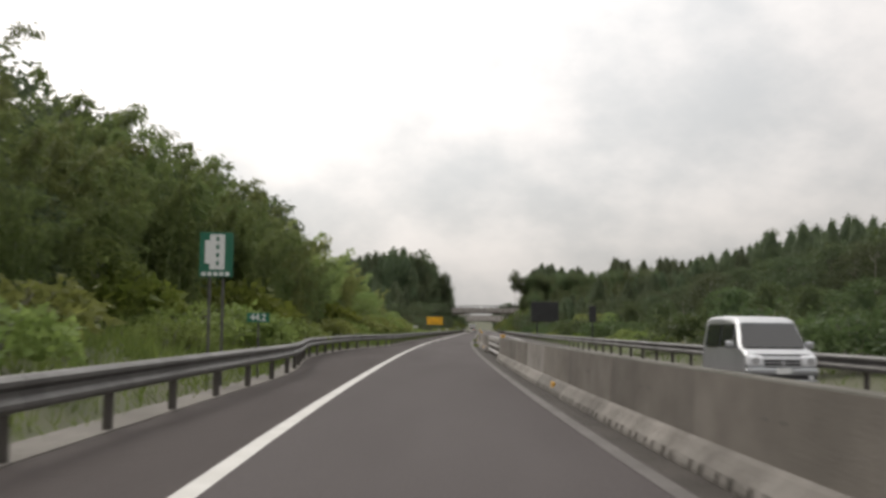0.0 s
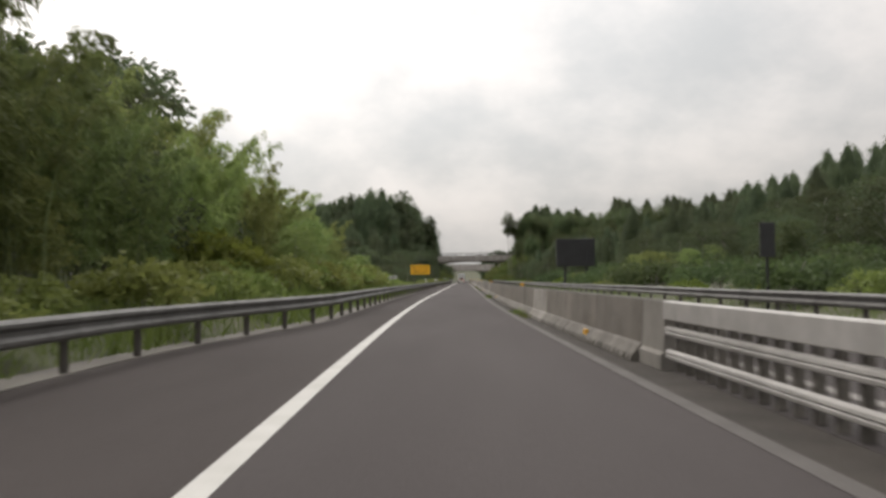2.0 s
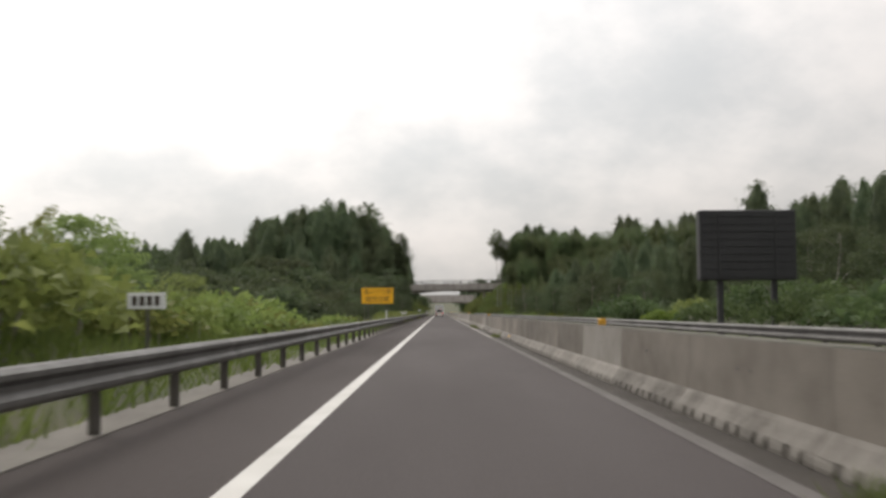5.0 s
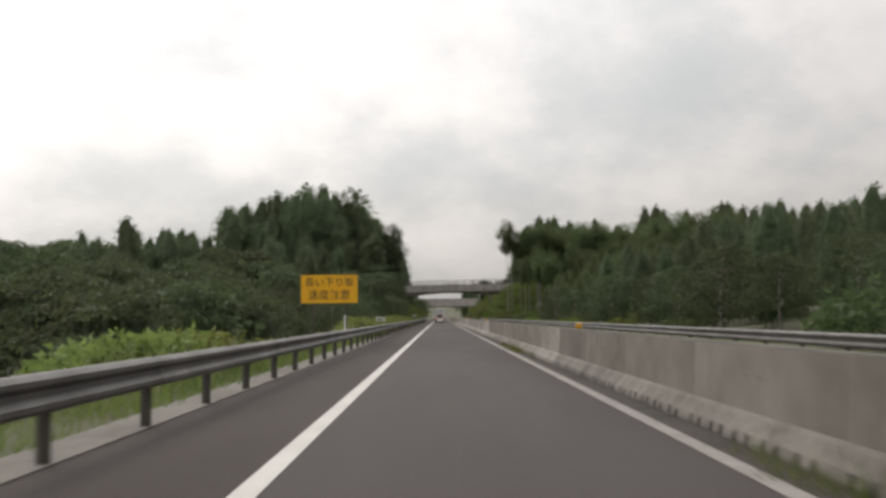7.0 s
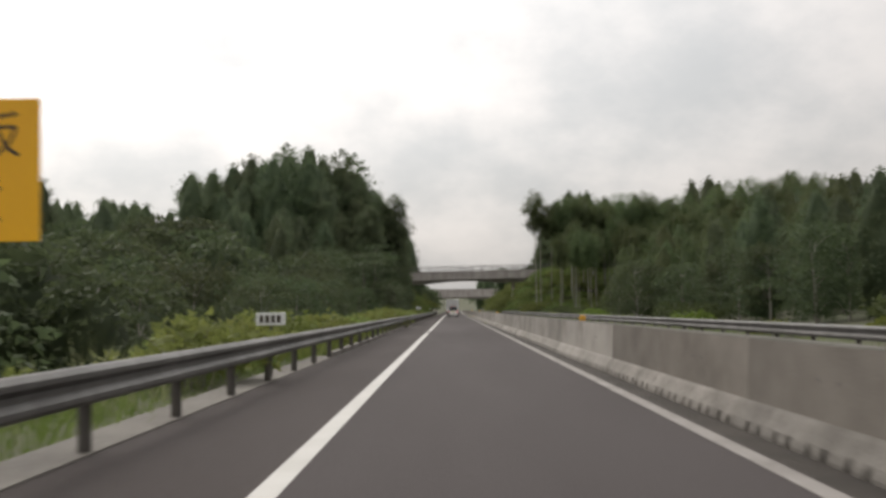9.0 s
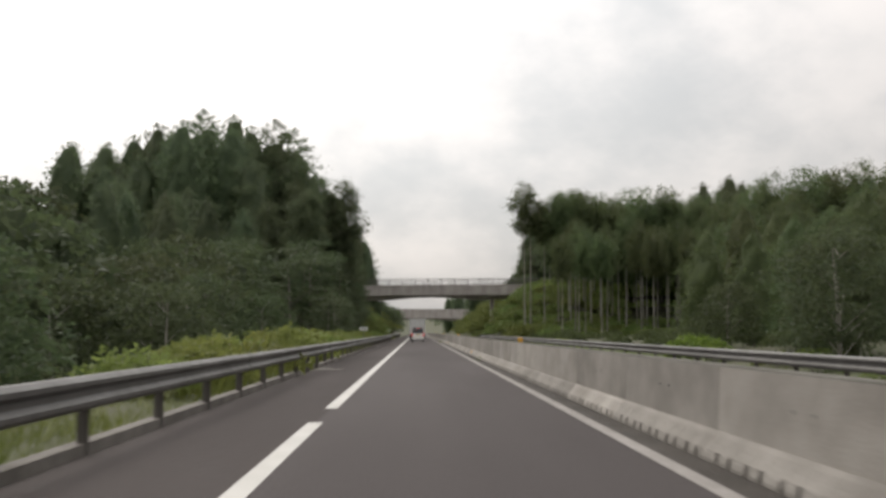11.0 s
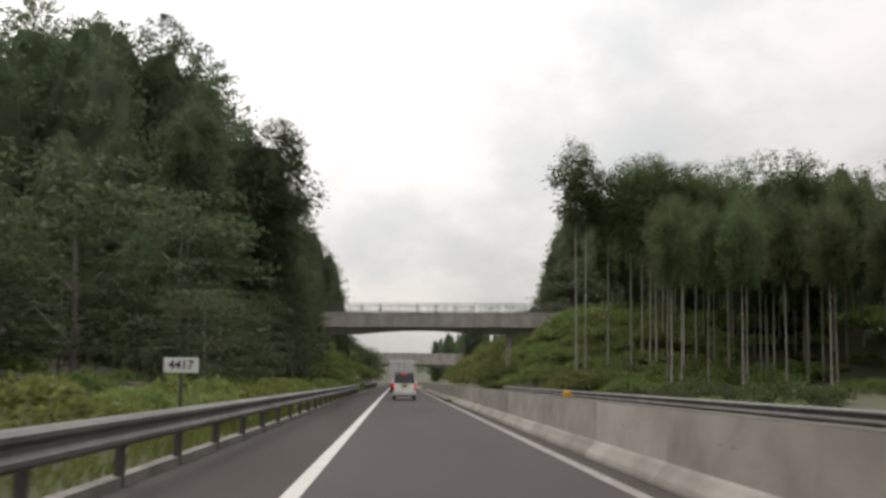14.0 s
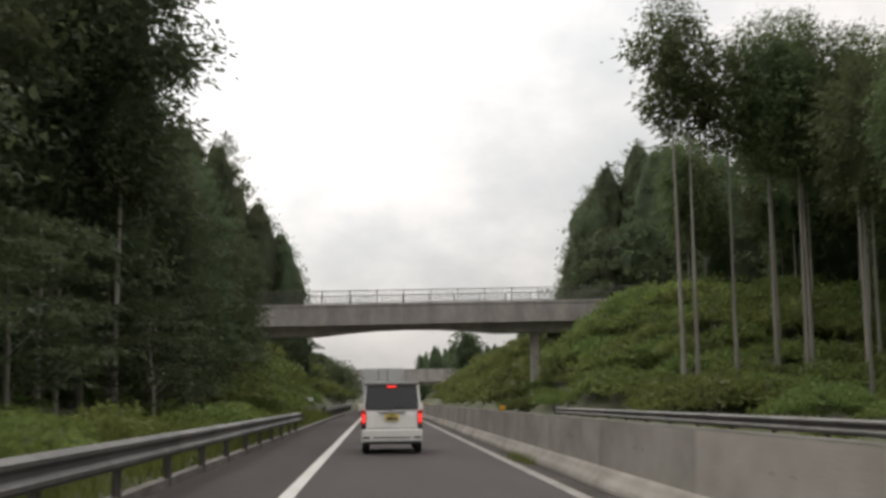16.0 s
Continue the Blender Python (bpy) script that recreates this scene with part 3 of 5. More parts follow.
def build_signs():
    # slow-lane sign: green with a white winding shape and rows that are too small to read
    s = thing("expressway_sign", "green upright expressway sign with a white panel on twin posts", "road sign", pose(-2.24, 23.65, 0.34) @ Matrix.Scale(0.885, 4))
    for x in (-0.16, 0.16):
        part("post", tube((x, 0.06, -0.6), (x, 0.06, 3.1), 0.038), ZINC, s)
    p = sign_panel("panel", s, 0.80, 2.18, 3.24, SIGN_GREEN)
    part("white_field", box(-0.155, 0.20, -0.020, -0.013, 2.36, 3.19), SIGN_WHITE, p)
    part("white_field", box(-0.27, -0.155, -0.020, -0.013, 2.50, 3.05), SIGN_WHITE, p)
    for i in range(4):
        part("unreadable_mark", box(0.0, 0.07, -0.024, -0.021, 2.46 + i * 0.19, 2.56 + i * 0.19), SIGN_GREEN, p)
    for i in range(5):
        part("unreadable_mark", box(-0.34 + i * 0.14, -0.24 + i * 0.14, -0.020, -0.013, 2.21, 2.30), SIGN_WHITE, p)
    # kilometre boards
    s = thing("kilometre_sign", "small green kilometre board with white figures", "road sign", pose(-2.04, 27.28, 0.41) @ Matrix.Scale(0.82, 4))
    part("post", tube((0, 0.05, -0.6), (0, 0.05, 1.42), 0.03), ZINC, s)
    p = sign_panel("panel", s, 0.66, 1.14, 1.42, SIGN_GREEN)
    text_mesh("44.2", 0.27, SIGN_WHITE, "lettering", p, pose(0, -0.014, 1.28) @ FACING, 0.006)
    for x, y, z, readable in ((-4.17, 129.9, 1.38, False), (-3.45, 226.7, 1.10, False), (-3.70, 331.7, 1.40, True)):
        s = thing("kilometre_sign", "small white distance board with black figures on a thin post", "road sign", pose(x, y, z), "white distance boards")
        part("post", tube((0, 0.05, -2.2), (0, 0.05, 0.0), 0.025), ZINC, s)
        p = sign_panel("panel", s, 0.56, -0.12, 0.12, SIGN_WHITE)
        if readable:
            text_mesh("4417", 0.2, SIGN_BLACK, "lettering", p, pose(0, -0.014, 0.0) @ FACING, 0.004)
        else:
            for i in range(4):
                part("unreadable_mark", box(-0.21 + i * 0.11, -0.14 + i * 0.11, -0.018, -0.013, -0.07, 0.07), SIGN_BLACK, p)
    # the long-descent warning
    s = thing("warning_sign", "wide yellow warning sign with black lettering on grey posts", "road sign", pose(-5.48, 216.2, 0.0))
    for x in (-0.85, 0.85):
        part("post", tube((x, 0.08, -3.0), (x, 0.08, 3.35), 0.05), POST_STEEL, s)
    p = sign_panel("panel", s, 2.86, 1.96, 3.38, SIGN_YELLOW)
    text_mesh("長い下り坂", 0.50, SIGN_BLACK, "lettering", p, pose(0, -0.014, 2.99) @ FACING)
    text_mesh("速度注意", 0.54, SIGN_BLACK, "lettering", p, pose(0, -0.014, 2.34) @ FACING)
    # white marker post beside it
    s = thing("marker_post", "thin white marker post behind the guardrail", "post", pose(-4.63, 215.4, -1.5))
    part("stake", tube((0, 0, 0), (0, 0, 2.3), 0.035), POST_STEEL, s)
    part("white_top", tube((0, 0, 2.05), (0, 0, 2.85), 0.05), SIGN_WHITE, s)
    # the message board, seen from behind
    s = thing("message_board", "large dark electronic message board turned away on two posts", "message board", pose(12.05, 157.5, 0.4))
    for x in (-1.05, 1.05):
        part("post", box(x - 0.11, x + 0.11, -0.11, 0.11, -1.0, 2.6, 0.01), DARK_STEEL, s)
    p = part("housing", box(-1.88, 1.88, -0.28, 0.28, 1.93, 4.66, 0.05), DARK_STEEL, s)
    for i in range(9):
        part("rib", box(-1.80, 1.80, -0.305, -0.282, 2.08 + i * 0.29, 2.12 + i * 0.29), DARK_STEEL, p)
    for x in (-1.1, 1.1):
        part("hinge_bar", box(x - 0.05, x + 0.05, -0.33, -0.284, 1.95, 4.64), DARK_STEEL, p)
    # the narrow dark sign before it
    s = thing("narrow_sign", "narrow dark sign turned away on one post", "road sign", pose(11.55, 84.8, 0.1))
    part("post", tube((0, 0.06, -0.8), (0, 0.06, 2.95), 0.06), DARK_STEEL, s)
    p = part("panel", box(-0.26, 0.26, -0.06, 0.02, 1.75, 2.95, 0.02), DARK_STEEL, s)
    part("rib", box(-0.22, 0.22, -0.08, -0.062, 2.0, 2.05), DARK_STEEL, p)
    part("rib", box(-0.22, 0.22, -0.08, -0.062, 2.6, 2.65), DARK_STEEL, p)
    # small signs by the bridge
    s = thing("kilometre_sign", "small pale distance board beyond the guardrail's end", "road sign", pose(-4.3, 425.0, 0.2))
    part("post", tube((0, 0.05, -0.6), (0, 0.05, 1.1), 0.025), ZINC, s)
    sign_panel("panel", s, 0.55, 1.0, 1.24, SIGN_WHITE)


def reflector(m, w, h, depth=0.05):
    ob = thing("reflector_pad", "orange-yellow reflective pad on the median wall", "reflector", m, "yellow reflective pads")
    part("pad", box(-depth, depth, -w / 2, w / 2, -h / 2, h / 2, 0.02), YELLOW_PLASTIC, ob)


def build_reflectors():
    for y in (46.8, 89.5, 135.0, 184.0, 233.0, 285.0, 336.0, 386.0, 434.0):
        reflector(along(y, WALL + 0.185, 0.98 if y > 110 else 0.965), 0.10, 0.13, 0.075)
    for y in (22.7, 67.5, 111.2, 160.0, 310.5, 359.8, 408.0):
        reflector(along(y, WALL - 0.055, 0.16), 0.46, 0.13, 0.03)


# ---- bridges ----
def build_bridge(y, z, x0, x1, label, wide=5.0, depth=1.72, fence=True, piers=(), grade=0.0):
    """A deck on a haunched girder, rising by grade per metre to the right of the road's direction."""
    b = thing("overbridge", label, "bridge", pose(0, y, 0))
    bm = bmesh.new()
    n = 24
    rows = []
    lift = lambda x: grade * (x - 2.5)
    for i in range(n + 1):
        x = x0 + (x1 - x0) * i / n
        u = (x - 2.5) / 7.6
        low = z - 0.30 - 0.50 * min(1.0, u * u)
        ring = [(0.0, z), (0.0, z + depth - 0.22), (-0.05, z + depth - 0.20), (-0.05, z + depth), (0.26, z + depth), (0.26, z + depth - 0.9), (wide - 0.26, z + depth - 0.9), (wide - 0.26, z + depth), (wide, z + depth), (wide, z), (wide - 0.9, z + 0.05), (wide - 1.2, low), (1.2, low), (0.9, z + 0.05)]
        rows.append([bm.verts.new((x, a, h + lift(x))) for a, h in ring])
    for p, q in zip(rows, rows[1:]):
        for i in range(len(p)):
            j = (i + 1) % len(p)
            bm.faces.new((p[i], p[j], q[j], q[i]))
    bm.faces.new(rows[0])
    bm.faces.new(rows[-1][::-1])
    bmesh.ops.recalc_face_normals(bm, faces=bm.faces)
    part("deck", bm, BRIDGE_CONCRETE, b)
    for px in piers:
        part("pier", box(px - 0.30, px + 0.30, wide / 2 - 0.7, wide / 2 + 0.7, -0.6, z - 0.3, 0.05), BRIDGE_CONCRETE, b)
        part("pier_foot", box(px - 0.9, px + 0.9, wide / 2 - 1.3, wide / 2 + 1.3, -1.0, 0.95, 0.10), TOE_CONCRETE, b, "grey concrete footing")
    if fence:
        for side in (0.11, wide - 0.11):
            top = z + depth
            f = part("handrail", tube((x0, side, top + 1.12 + lift(x0)), (x1, side, top + 1.12 + lift(x1)), 0.03), ZINC, b)
            part("bottom_rail", tube((x0, side, top + 0.08 + lift(x0)), (x1, side, top + 0.08 + lift(x1)), 0.022), ZINC, f)
            x = x0 + 0.5
            while x < x1:
                part("fence_post", box(x - 0.035, x + 0.035, side - 0.035, side + 0.035, top + lift(x) - 0.02, top + 1.15 + lift(x)), POST_STEEL, f)
                x += 2.3
            bars = bmesh.new()
            k = x0
            while k < x1:
                add_box(bars, k - 0.009, k + 0.009, side - 0.006, side + 0.006, top + lift(k) + 0.02, top + 1.10 + lift(k))
                k += 0.11
            tagged(part("wire_mesh", bars, ZINC, f), kind="stuff")
    return b


# ---- vehicles ----
SHELL_RINGS = ((-1.0, 0.10), (-0.985, 0.035), (-0.92, 0.0), (0.92, 0.0), (0.985, 0.035), (1.0, 0.10))


def body_shell(profile, w, tumble=0.0, belt=1.0, rings=SHELL_RINGS):
    """A car body: the side outline (y, z) with rounded flanks; above the belt the sides lean in by tumble per metre."""
    bm = bmesh.new()
    cy = sum(p[0] for p in profile) / len(profile)
    cz = sum(p[1] for p in profile) / len(profile)
    rows = []
    for f, shrink in rings:
        row = []
        for y, z in profile:
            d = Vector((cy - y, cz - z))
            d.normalize()
            lean = tumble * max(0.0, z - belt)
            row.append(bm.verts.new((f * (w - lean), y + d.x * shrink, z + d.y * shrink)))
        rows.append(row)
    n = len(profile)
    for a, b in zip(rows, rows[1:]):
        for i in range(n):
            j = (i + 1) % n
            bm.faces.new((a[i], a[j], b[j], b[i]))
    bm.faces.new(rows[0])
    bm.faces.new(rows[-1][::-1])
    bmesh.ops.recalc_face_normals(bm, faces=bm.faces)
    return bm


def add_wheel(parent, x, y, r=0.28, w=0.16):
    t = bmesh.new()
    add_tube(t, (x - w / 2, y, r), (x + w / 2, y, r), r, sides=20)
    bmesh.ops.bevel(t, geom=[e for e in t.edges if e.calc_face_angle(0) > 1], offset=0.03, segments=2, affect="EDGES")
    tyre = part("wheel", t, RUBBER, parent, "black tyre")
    s = 1 if x > 0 else -1
    part("rim", tube((x + s * (w / 2 - 0.03), y, r), (x + s * (w / 2 + 0.008), y, r), r * 0.66, r * 0.6, sides=18), ALLOY, tyre)


def build_white_van():
    """A tall box-shaped small car, its rear towards the following traffic."""
    c = thing("small_car", "tall white box-shaped small car braking with lit tail lamps", "car", pose(0.20, 382.1, 0.0) @ Matrix.Scale(0.95, 4))
    profile = [(0.02, 0.30), (0.0, 0.62), (0.03, 0.95), (0.06, 1.05), (0.14, 1.66), (0.26, 1.74), (2.2, 1.74), (2.75, 1.10), (3.30, 0.95), (3.38, 0.55), (3.36, 0.26), (0.10, 0.24)]
    part("body", body_shell(profile, 0.735, tumble=0.075, belt=0.95), WHITE_PAINT, c)
    part("rear_window", body_shell([(0.035, 1.06), (0.105, 1.63), (0.20, 1.63), (0.20, 1.06)], 0.655, 0.06, 1.0), DARK_GLASS, c)
    part("roof_spoiler", body_shell([(-0.02, 1.66), (0.0, 1.70), (0.30, 1.765), (0.34, 1.70)], 0.665, 0.0), BLACK_PLASTIC, c)
    part("roof", body_shell([(0.22, 1.735), (0.30, 1.762), (2.15, 1.762), (2.25, 1.73)], 0.65, 0.0), BLACK_PLASTIC, c, "dark roof")
    part("bumper", box(-0.735, 0.735, -0.055, 0.16, 0.30, 0.60, 0.035), WHITE_PAINT, c)
    for x in (-0.62, 0.62):
        part("bumper_vent", box(x - 0.09, x + 0.09, -0.062, -0.05, 0.38, 0.42), BLACK_PLASTIC, c)
    part("bumper_vent", box(-0.44, 0.44, -0.062, -0.05, 0.385, 0.415), BLACK_PLASTIC, c)
    part("bumper_lip", box(-0.70, 0.70, -0.045, 0.1, 0.24, 0.30, 0.012), BLACK_PLASTIC, c)
    part("tailgate_seam", box(-0.66, 0.66, -0.008, 0.01, 0.612, 0.622), BLACK_PLASTIC, c)
    part("garnish", box(-0.33, 0.33, -0.02, 0.04, 0.985, 1.02, 0.008), ALLOY, c, "chrome strip above the plate")
    part("plate", box(-0.165, 0.165, -0.032, -0.01, 0.80, 0.965), PLATE_YELLOW, c, "yellow number plate")
    part("plate_bar", box(-0.13, 0.13, -0.036, -0.033, 0.825, 0.885), SIGN_BLACK, c)
    part("plate_bar", box(-0.07, 0.07, -0.036, -0.033, 0.915, 0.94), SIGN_BLACK, c)
    part("emblem", box(-0.035, 0.035, -0.034, -0.01, 1.03, 1.075, 0.01), ALLOY, c)
    for s in (-1, 1):
        lamp = part("tail_lamp", box(s * 0.68 - 0.058, s * 0.68 + 0.058, -0.025, 0.16, 0.62, 1.06, 0.02), RED_LENS, c, "red tail lamp")
        part("lit_lens", box(s * 0.685 - 0.04, s * 0.685 + 0.04, -0.034, 0.1, 0.76, 0.97, 0.015), LIT_LENS, lamp, "lit red lens")
        part("lower_lens", box(s * 0.68 - 0.056, s * 0.68 + 0.056, -0.03, 0.1, 0.60, 0.72, 0.01), BLACK_PLASTIC, lamp)
        part("mirror", box(s * 0.80 - 0.06, s * 0.80 + 0.06, 2.45, 2.60, 1.02, 1.20, 0.025), WHITE_PAINT, c)
        add_wheel(c, s * 0.64, 0.50)
        add_wheel(c, s * 0.64, 2.95)
        part("side_window", box(s * 0.695 - 0.02, s * 0.695 + 0.02, 0.35, 1.25, 1.08, 1.55, 0.01), DARK_GLASS, c)
        part("side_window", box(s * 0.70 - 0.02, s * 0.70 + 0.02, 1.32, 2.15, 1.06, 1.55, 0.01), DARK_GLASS, c)
    part("wiper", tube((0.0, 0.02, 1.10), (0.30, 0.045, 1.16), 0.012), BLACK_PLASTIC, c)
    part("high_brake_lamp", box(-0.11, 0.11, -0.035, 0.0, 1.60, 1.645, 0.006), LIT_LENS, c, "lit red brake lamp")
    part("windscreen", van_screen(), DARK_GLASS, c)


def van_screen():
    bm = bmesh.new()
    v = [bm.verts.new(p) for p in ((-0.60, 2.70, 1.16), (0.60, 2.70, 1.16), (0.54, 2.24, 1.70), (-0.54, 2.24, 1.70), (-0.60, 2.74, 1.16), (0.60, 2.74, 1.16), (0.54, 2.28, 1.70), (-0.54, 2.28, 1.70))]
    for f in ((3, 2, 1, 0), (4, 5, 6, 7), (0, 1, 5, 4), (1, 2, 6, 5), (2, 3, 7, 6), (3, 0, 4, 7)):
        bm.faces.new([v[i] for i in f])
    return bm


def build_truck():
    c = thing("box_truck", "white box truck seen from behind ahead of the small car", "truck", pose(0.15, 420.0, 0.0))
    part("cargo_box", box(-1.17, 1.17, 0.0, 6.2, 0.92, 3.02, 0.03), WHITE_BOX, c)
    for s in (-1, 1):
        d = part("rear_door", box(min(s * 0.02, s * 1.10), max(s * 0.02, s * 1.10), -0.03, -0.001, 0.99, 2.95, 0.01), WHITE_BOX, c)
        part("lock_bar", tube((s * 0.25, -0.05, 1.0), (s * 0.25, -0.05, 2.93), 0.018), ZINC, d)
        part("hinge", box(s * 1.09 - 0.03, s * 1.09 + 0.03, -0.05, -0.03, 1.3, 1.42), ZINC, d)
        part("hinge", box(s * 1.09 - 0.03, s * 1.09 + 0.03, -0.05, -0.03, 2.4, 2.52), ZINC, d)
        part("tail_lamp", box(s * 0.85 - 0.2, s * 0.85 + 0.2, 0.0, 0.08, 0.66, 0.80, 0.01), RED_LENS, c)
        part("mudflap", box(s * 0.82 - 0.22, s * 0.82 + 0.22, 0.9, 0.92, 0.18, 0.7), BLACK_PLASTIC, c)
        add_wheel(c, s * 0.85, 1.45, 0.40, 0.34)
        add_wheel(c, s * 0.85, 6.7, 0.40, 0.22)
    part("chassis", box(-0.42, 0.42, 0.1, 7.2, 0.62, 0.92), BLACK_PLASTIC, c)
    part("rear_bumper", box(-1.05, 1.05, 0.0, 0.1, 0.45, 0.58, 0.01), BLACK_PLASTIC, c)
    part("cab", body_shell([(6.3, 0.55), (6.3, 2.25), (6.6, 2.35), (7.6, 2.30), (7.95, 1.45), (8.0, 0.5)], 1.0, 0.05, 1.2), WHITE_PAINT, c)
    part("plate", box(-0.17, 0.17, -0.01, 0.0, 0.62, 0.78), SIGN_WHITE, c, "pale number plate")


def build_oncoming_van():
    """Comes the other way in the opposite carriageway."""
    c = thing("minivan", "silver minivan facing down the opposite carriageway", "car", along(23.5, 7.75) @ pose(0, 0, 0, 0, 0, 2) @ Matrix.Diagonal((0.93, 0.92, 0.89, 1)))
    round_rings = ((-1.0, 0.20), (-0.995, 0.12), (-0.97, 0.06), (-0.91, 0.02), (-0.78, 0.0))
    round_rings += tuple((-f, d) for f, d in reversed(round_rings))
    profile = [(0.06, 0.28), (0.0, 0.42), (0.0, 0.66), (0.06, 0.86), (0.22, 0.96), (0.58, 1.04), (1.05, 1.60), (1.22, 1.72), (1.55, 1.79), (2.5, 1.82), (3.5, 1.79), (3.74, 1.68), (3.85, 1.0), (3.86, 0.5), (3.80, 0.26)]
    part("body", body_shell(profile, 0.80, tumble=0.13, belt=0.95, rings=round_rings), SILVER_PAINT, c, smooth=True)
    part("windscreen", body_shell([(0.575, 1.065), (0.995, 1.575), (1.06, 1.64), (1.12, 1.60), (0.70, 1.06)], 0.735, tumble=0.14, belt=0.98), DARK_GLASS, c)
    part("cowl", box(-0.66, 0.66, 0.50, 0.60, 1.03, 1.062, 0.01), BLACK_PLASTIC, c)
    part("bonnet_edge", box(-0.60, 0.60, 0.06, 0.16, 0.885, 0.905, 0.008), BLACK_PLASTIC, c)
    grille = part("grille", box(-0.40, 0.40, -0.03, 0.03, 0.62, 0.80, 0.02), BLACK_PLASTIC, c)
    for z in (0.635, 0.71, 0.785):
        part("grille_bar", box(-0.41, 0.41, -0.05, -0.01, z - 0.012, z + 0.012, 0.006), ALLOY, grille)
    part("emblem", tube((0, -0.06, 0.71), (0, -0.03, 0.71), 0.055, sides=16), ALLOY, c)
    part("bumper", box(-0.80, 0.80, -0.08, 0.2, 0.42, 0.60, 0.06), SILVER_PAINT, c)
    part("bumper_lip", box(-0.78, 0.78, -0.06, 0.2, 0.27, 0.34, 0.03), SILVER_PAINT, c)
    part("bumper_intake", box(-0.74, 0.74, -0.055, 0.1, 0.33, 0.43, 0.01), BLACK_PLASTIC, c)
    part("plate", box(-0.165, 0.165, -0.10, -0.08, 0.46, 0.60), SIGN_WHITE, c, "pale number plate")
    for s in (-1, 1):
        lamp = part("headlamp", box(s * 0.60 - 0.19, s * 0.60 + 0.17, -0.03, 0.22, 0.62, 0.88, 0.06), CLEAR_LENS, c)
        part("reflector_bowl", tube((s * 0.62, -0.05, 0.75), (s * 0.62, -0.02, 0.75), 0.085, 0.07, sides=16), ALLOY, lamp)
        part("fog_lamp", tube((s * 0.62, -0.085, 0.385), (s * 0.62, -0.05, 0.385), 0.05, sides=14), CLEAR_LENS, c)
        part("mirror", box(s * 0.92 - 0.10, s * 0.92 + 0.10, 0.84, 0.96, 1.02, 1.20, 0.045), SILVER_PAINT, c)
        part("mirror_arm", box(s * 0.80 - 0.05, s * 0.80 + 0.05, 0.87, 0.93, 1.05, 1.09, 0.01), BLACK_PLASTIC, c)
        add_wheel(c, s * 0.70, 0.72, 0.30, 0.18)
        add_wheel(c, s * 0.70, 3.15, 0.30, 0.18)
        for y0, y1, y2, y3 in ((0.80, 1.16, 1.10, 1.08), (1.22, 2.16, 2.16, 1.24), (2.28, 3.50, 3.42, 2.28)):
            glass = bmesh.new()
            ring = [(y0, 1.05), (y1, 1.05), (y2, 1.60 if y0 > 1 else 1.50), (y3, 1.60 if y0 > 1 else 1.46)]
            inner = [glass.verts.new((s * (0.76 - 0.13 * (z - 0.95)), y, z)) for y, z in ring]
            outer = [glass.verts.new((s * (0.806 - 0.13 * (z - 0.95)), y, z)) for y, z in ring]
            glass.faces.new(inner)
            glass.faces.new(outer)
            for k in range(4):
                glass.faces.new((inner[k], inner[(k + 1) % 4], outer[(k + 1) % 4], outer[k]))
            bmesh.ops.recalc_face_normals(glass, faces=glass.faces)
            part("side_window", glass, DARK_GLASS, c)


# ---- plants ----
def leaf_mesh(name, base, way, length, width, mat, droop=0.25, seed=0, corners=4, core=None, flat=0.0):
    """Many small bent leaves, each from its base along its way; flat: how far they lie level."""
    rng = np.random.default_rng(seed)
    base, way = np.asarray(base, float), np.asarray(way, float)
    n = len(base)
    way = way / np.maximum(np.linalg.norm(way, axis=1, keepdims=True), 1e-6)
    side = np.cross(way, rng.normal(size=(n, 3)) * (1 - flat) + np.array([0, 0, 1.6 * flat]))
    side /= np.maximum(np.linalg.norm(side, axis=1, keepdims=True), 1e-6)
    length = (length * rng.uniform(0.65, 1.35, n))[:, None]
    width = (width * rng.uniform(0.65, 1.35, n))[:, None]
    fall = np.array([0, 0, -1.0]) * length * droop
    mid = base + way * length * 0.5
    if corners == 3:
        verts = np.stack([base - side * width * 0.5, base + side * width * 0.5, base + way * length + fall], 1).reshape(-1, 3)
    else:
        verts = np.stack([base, mid + side * width * 0.5 + fall * 0.2, base + way * length + fall, mid - side * width * 0.5 + fall * 0.2], 1).reshape(-1, 3)
    index, starts = np.arange(corners * n), np.arange(0, corners * n, corners)
    if core is not None:  # a solid hull added for the inner foliage, blocks sky and darkens the crown
        points, tris = core
        index = np.concatenate([index, tris.ravel() + len(verts)])
        starts = np.concatenate([starts, corners * n + np.arange(0, 3 * len(tris), 3)])
        verts = np.concatenate([verts, points])
    me = bpy.data.meshes.new(name)
    me.vertices.add(len(verts))
    me.vertices.foreach_set("co", verts.ravel())
    me.loops.add(len(index))
    me.loops.foreach_set("vertex_index", index)
    me.polygons.add(len(starts))
    me.polygons.foreach_set("loop_start", starts)
    me.update(calc_edges=True)
    me.materials.append(mat)
    return me


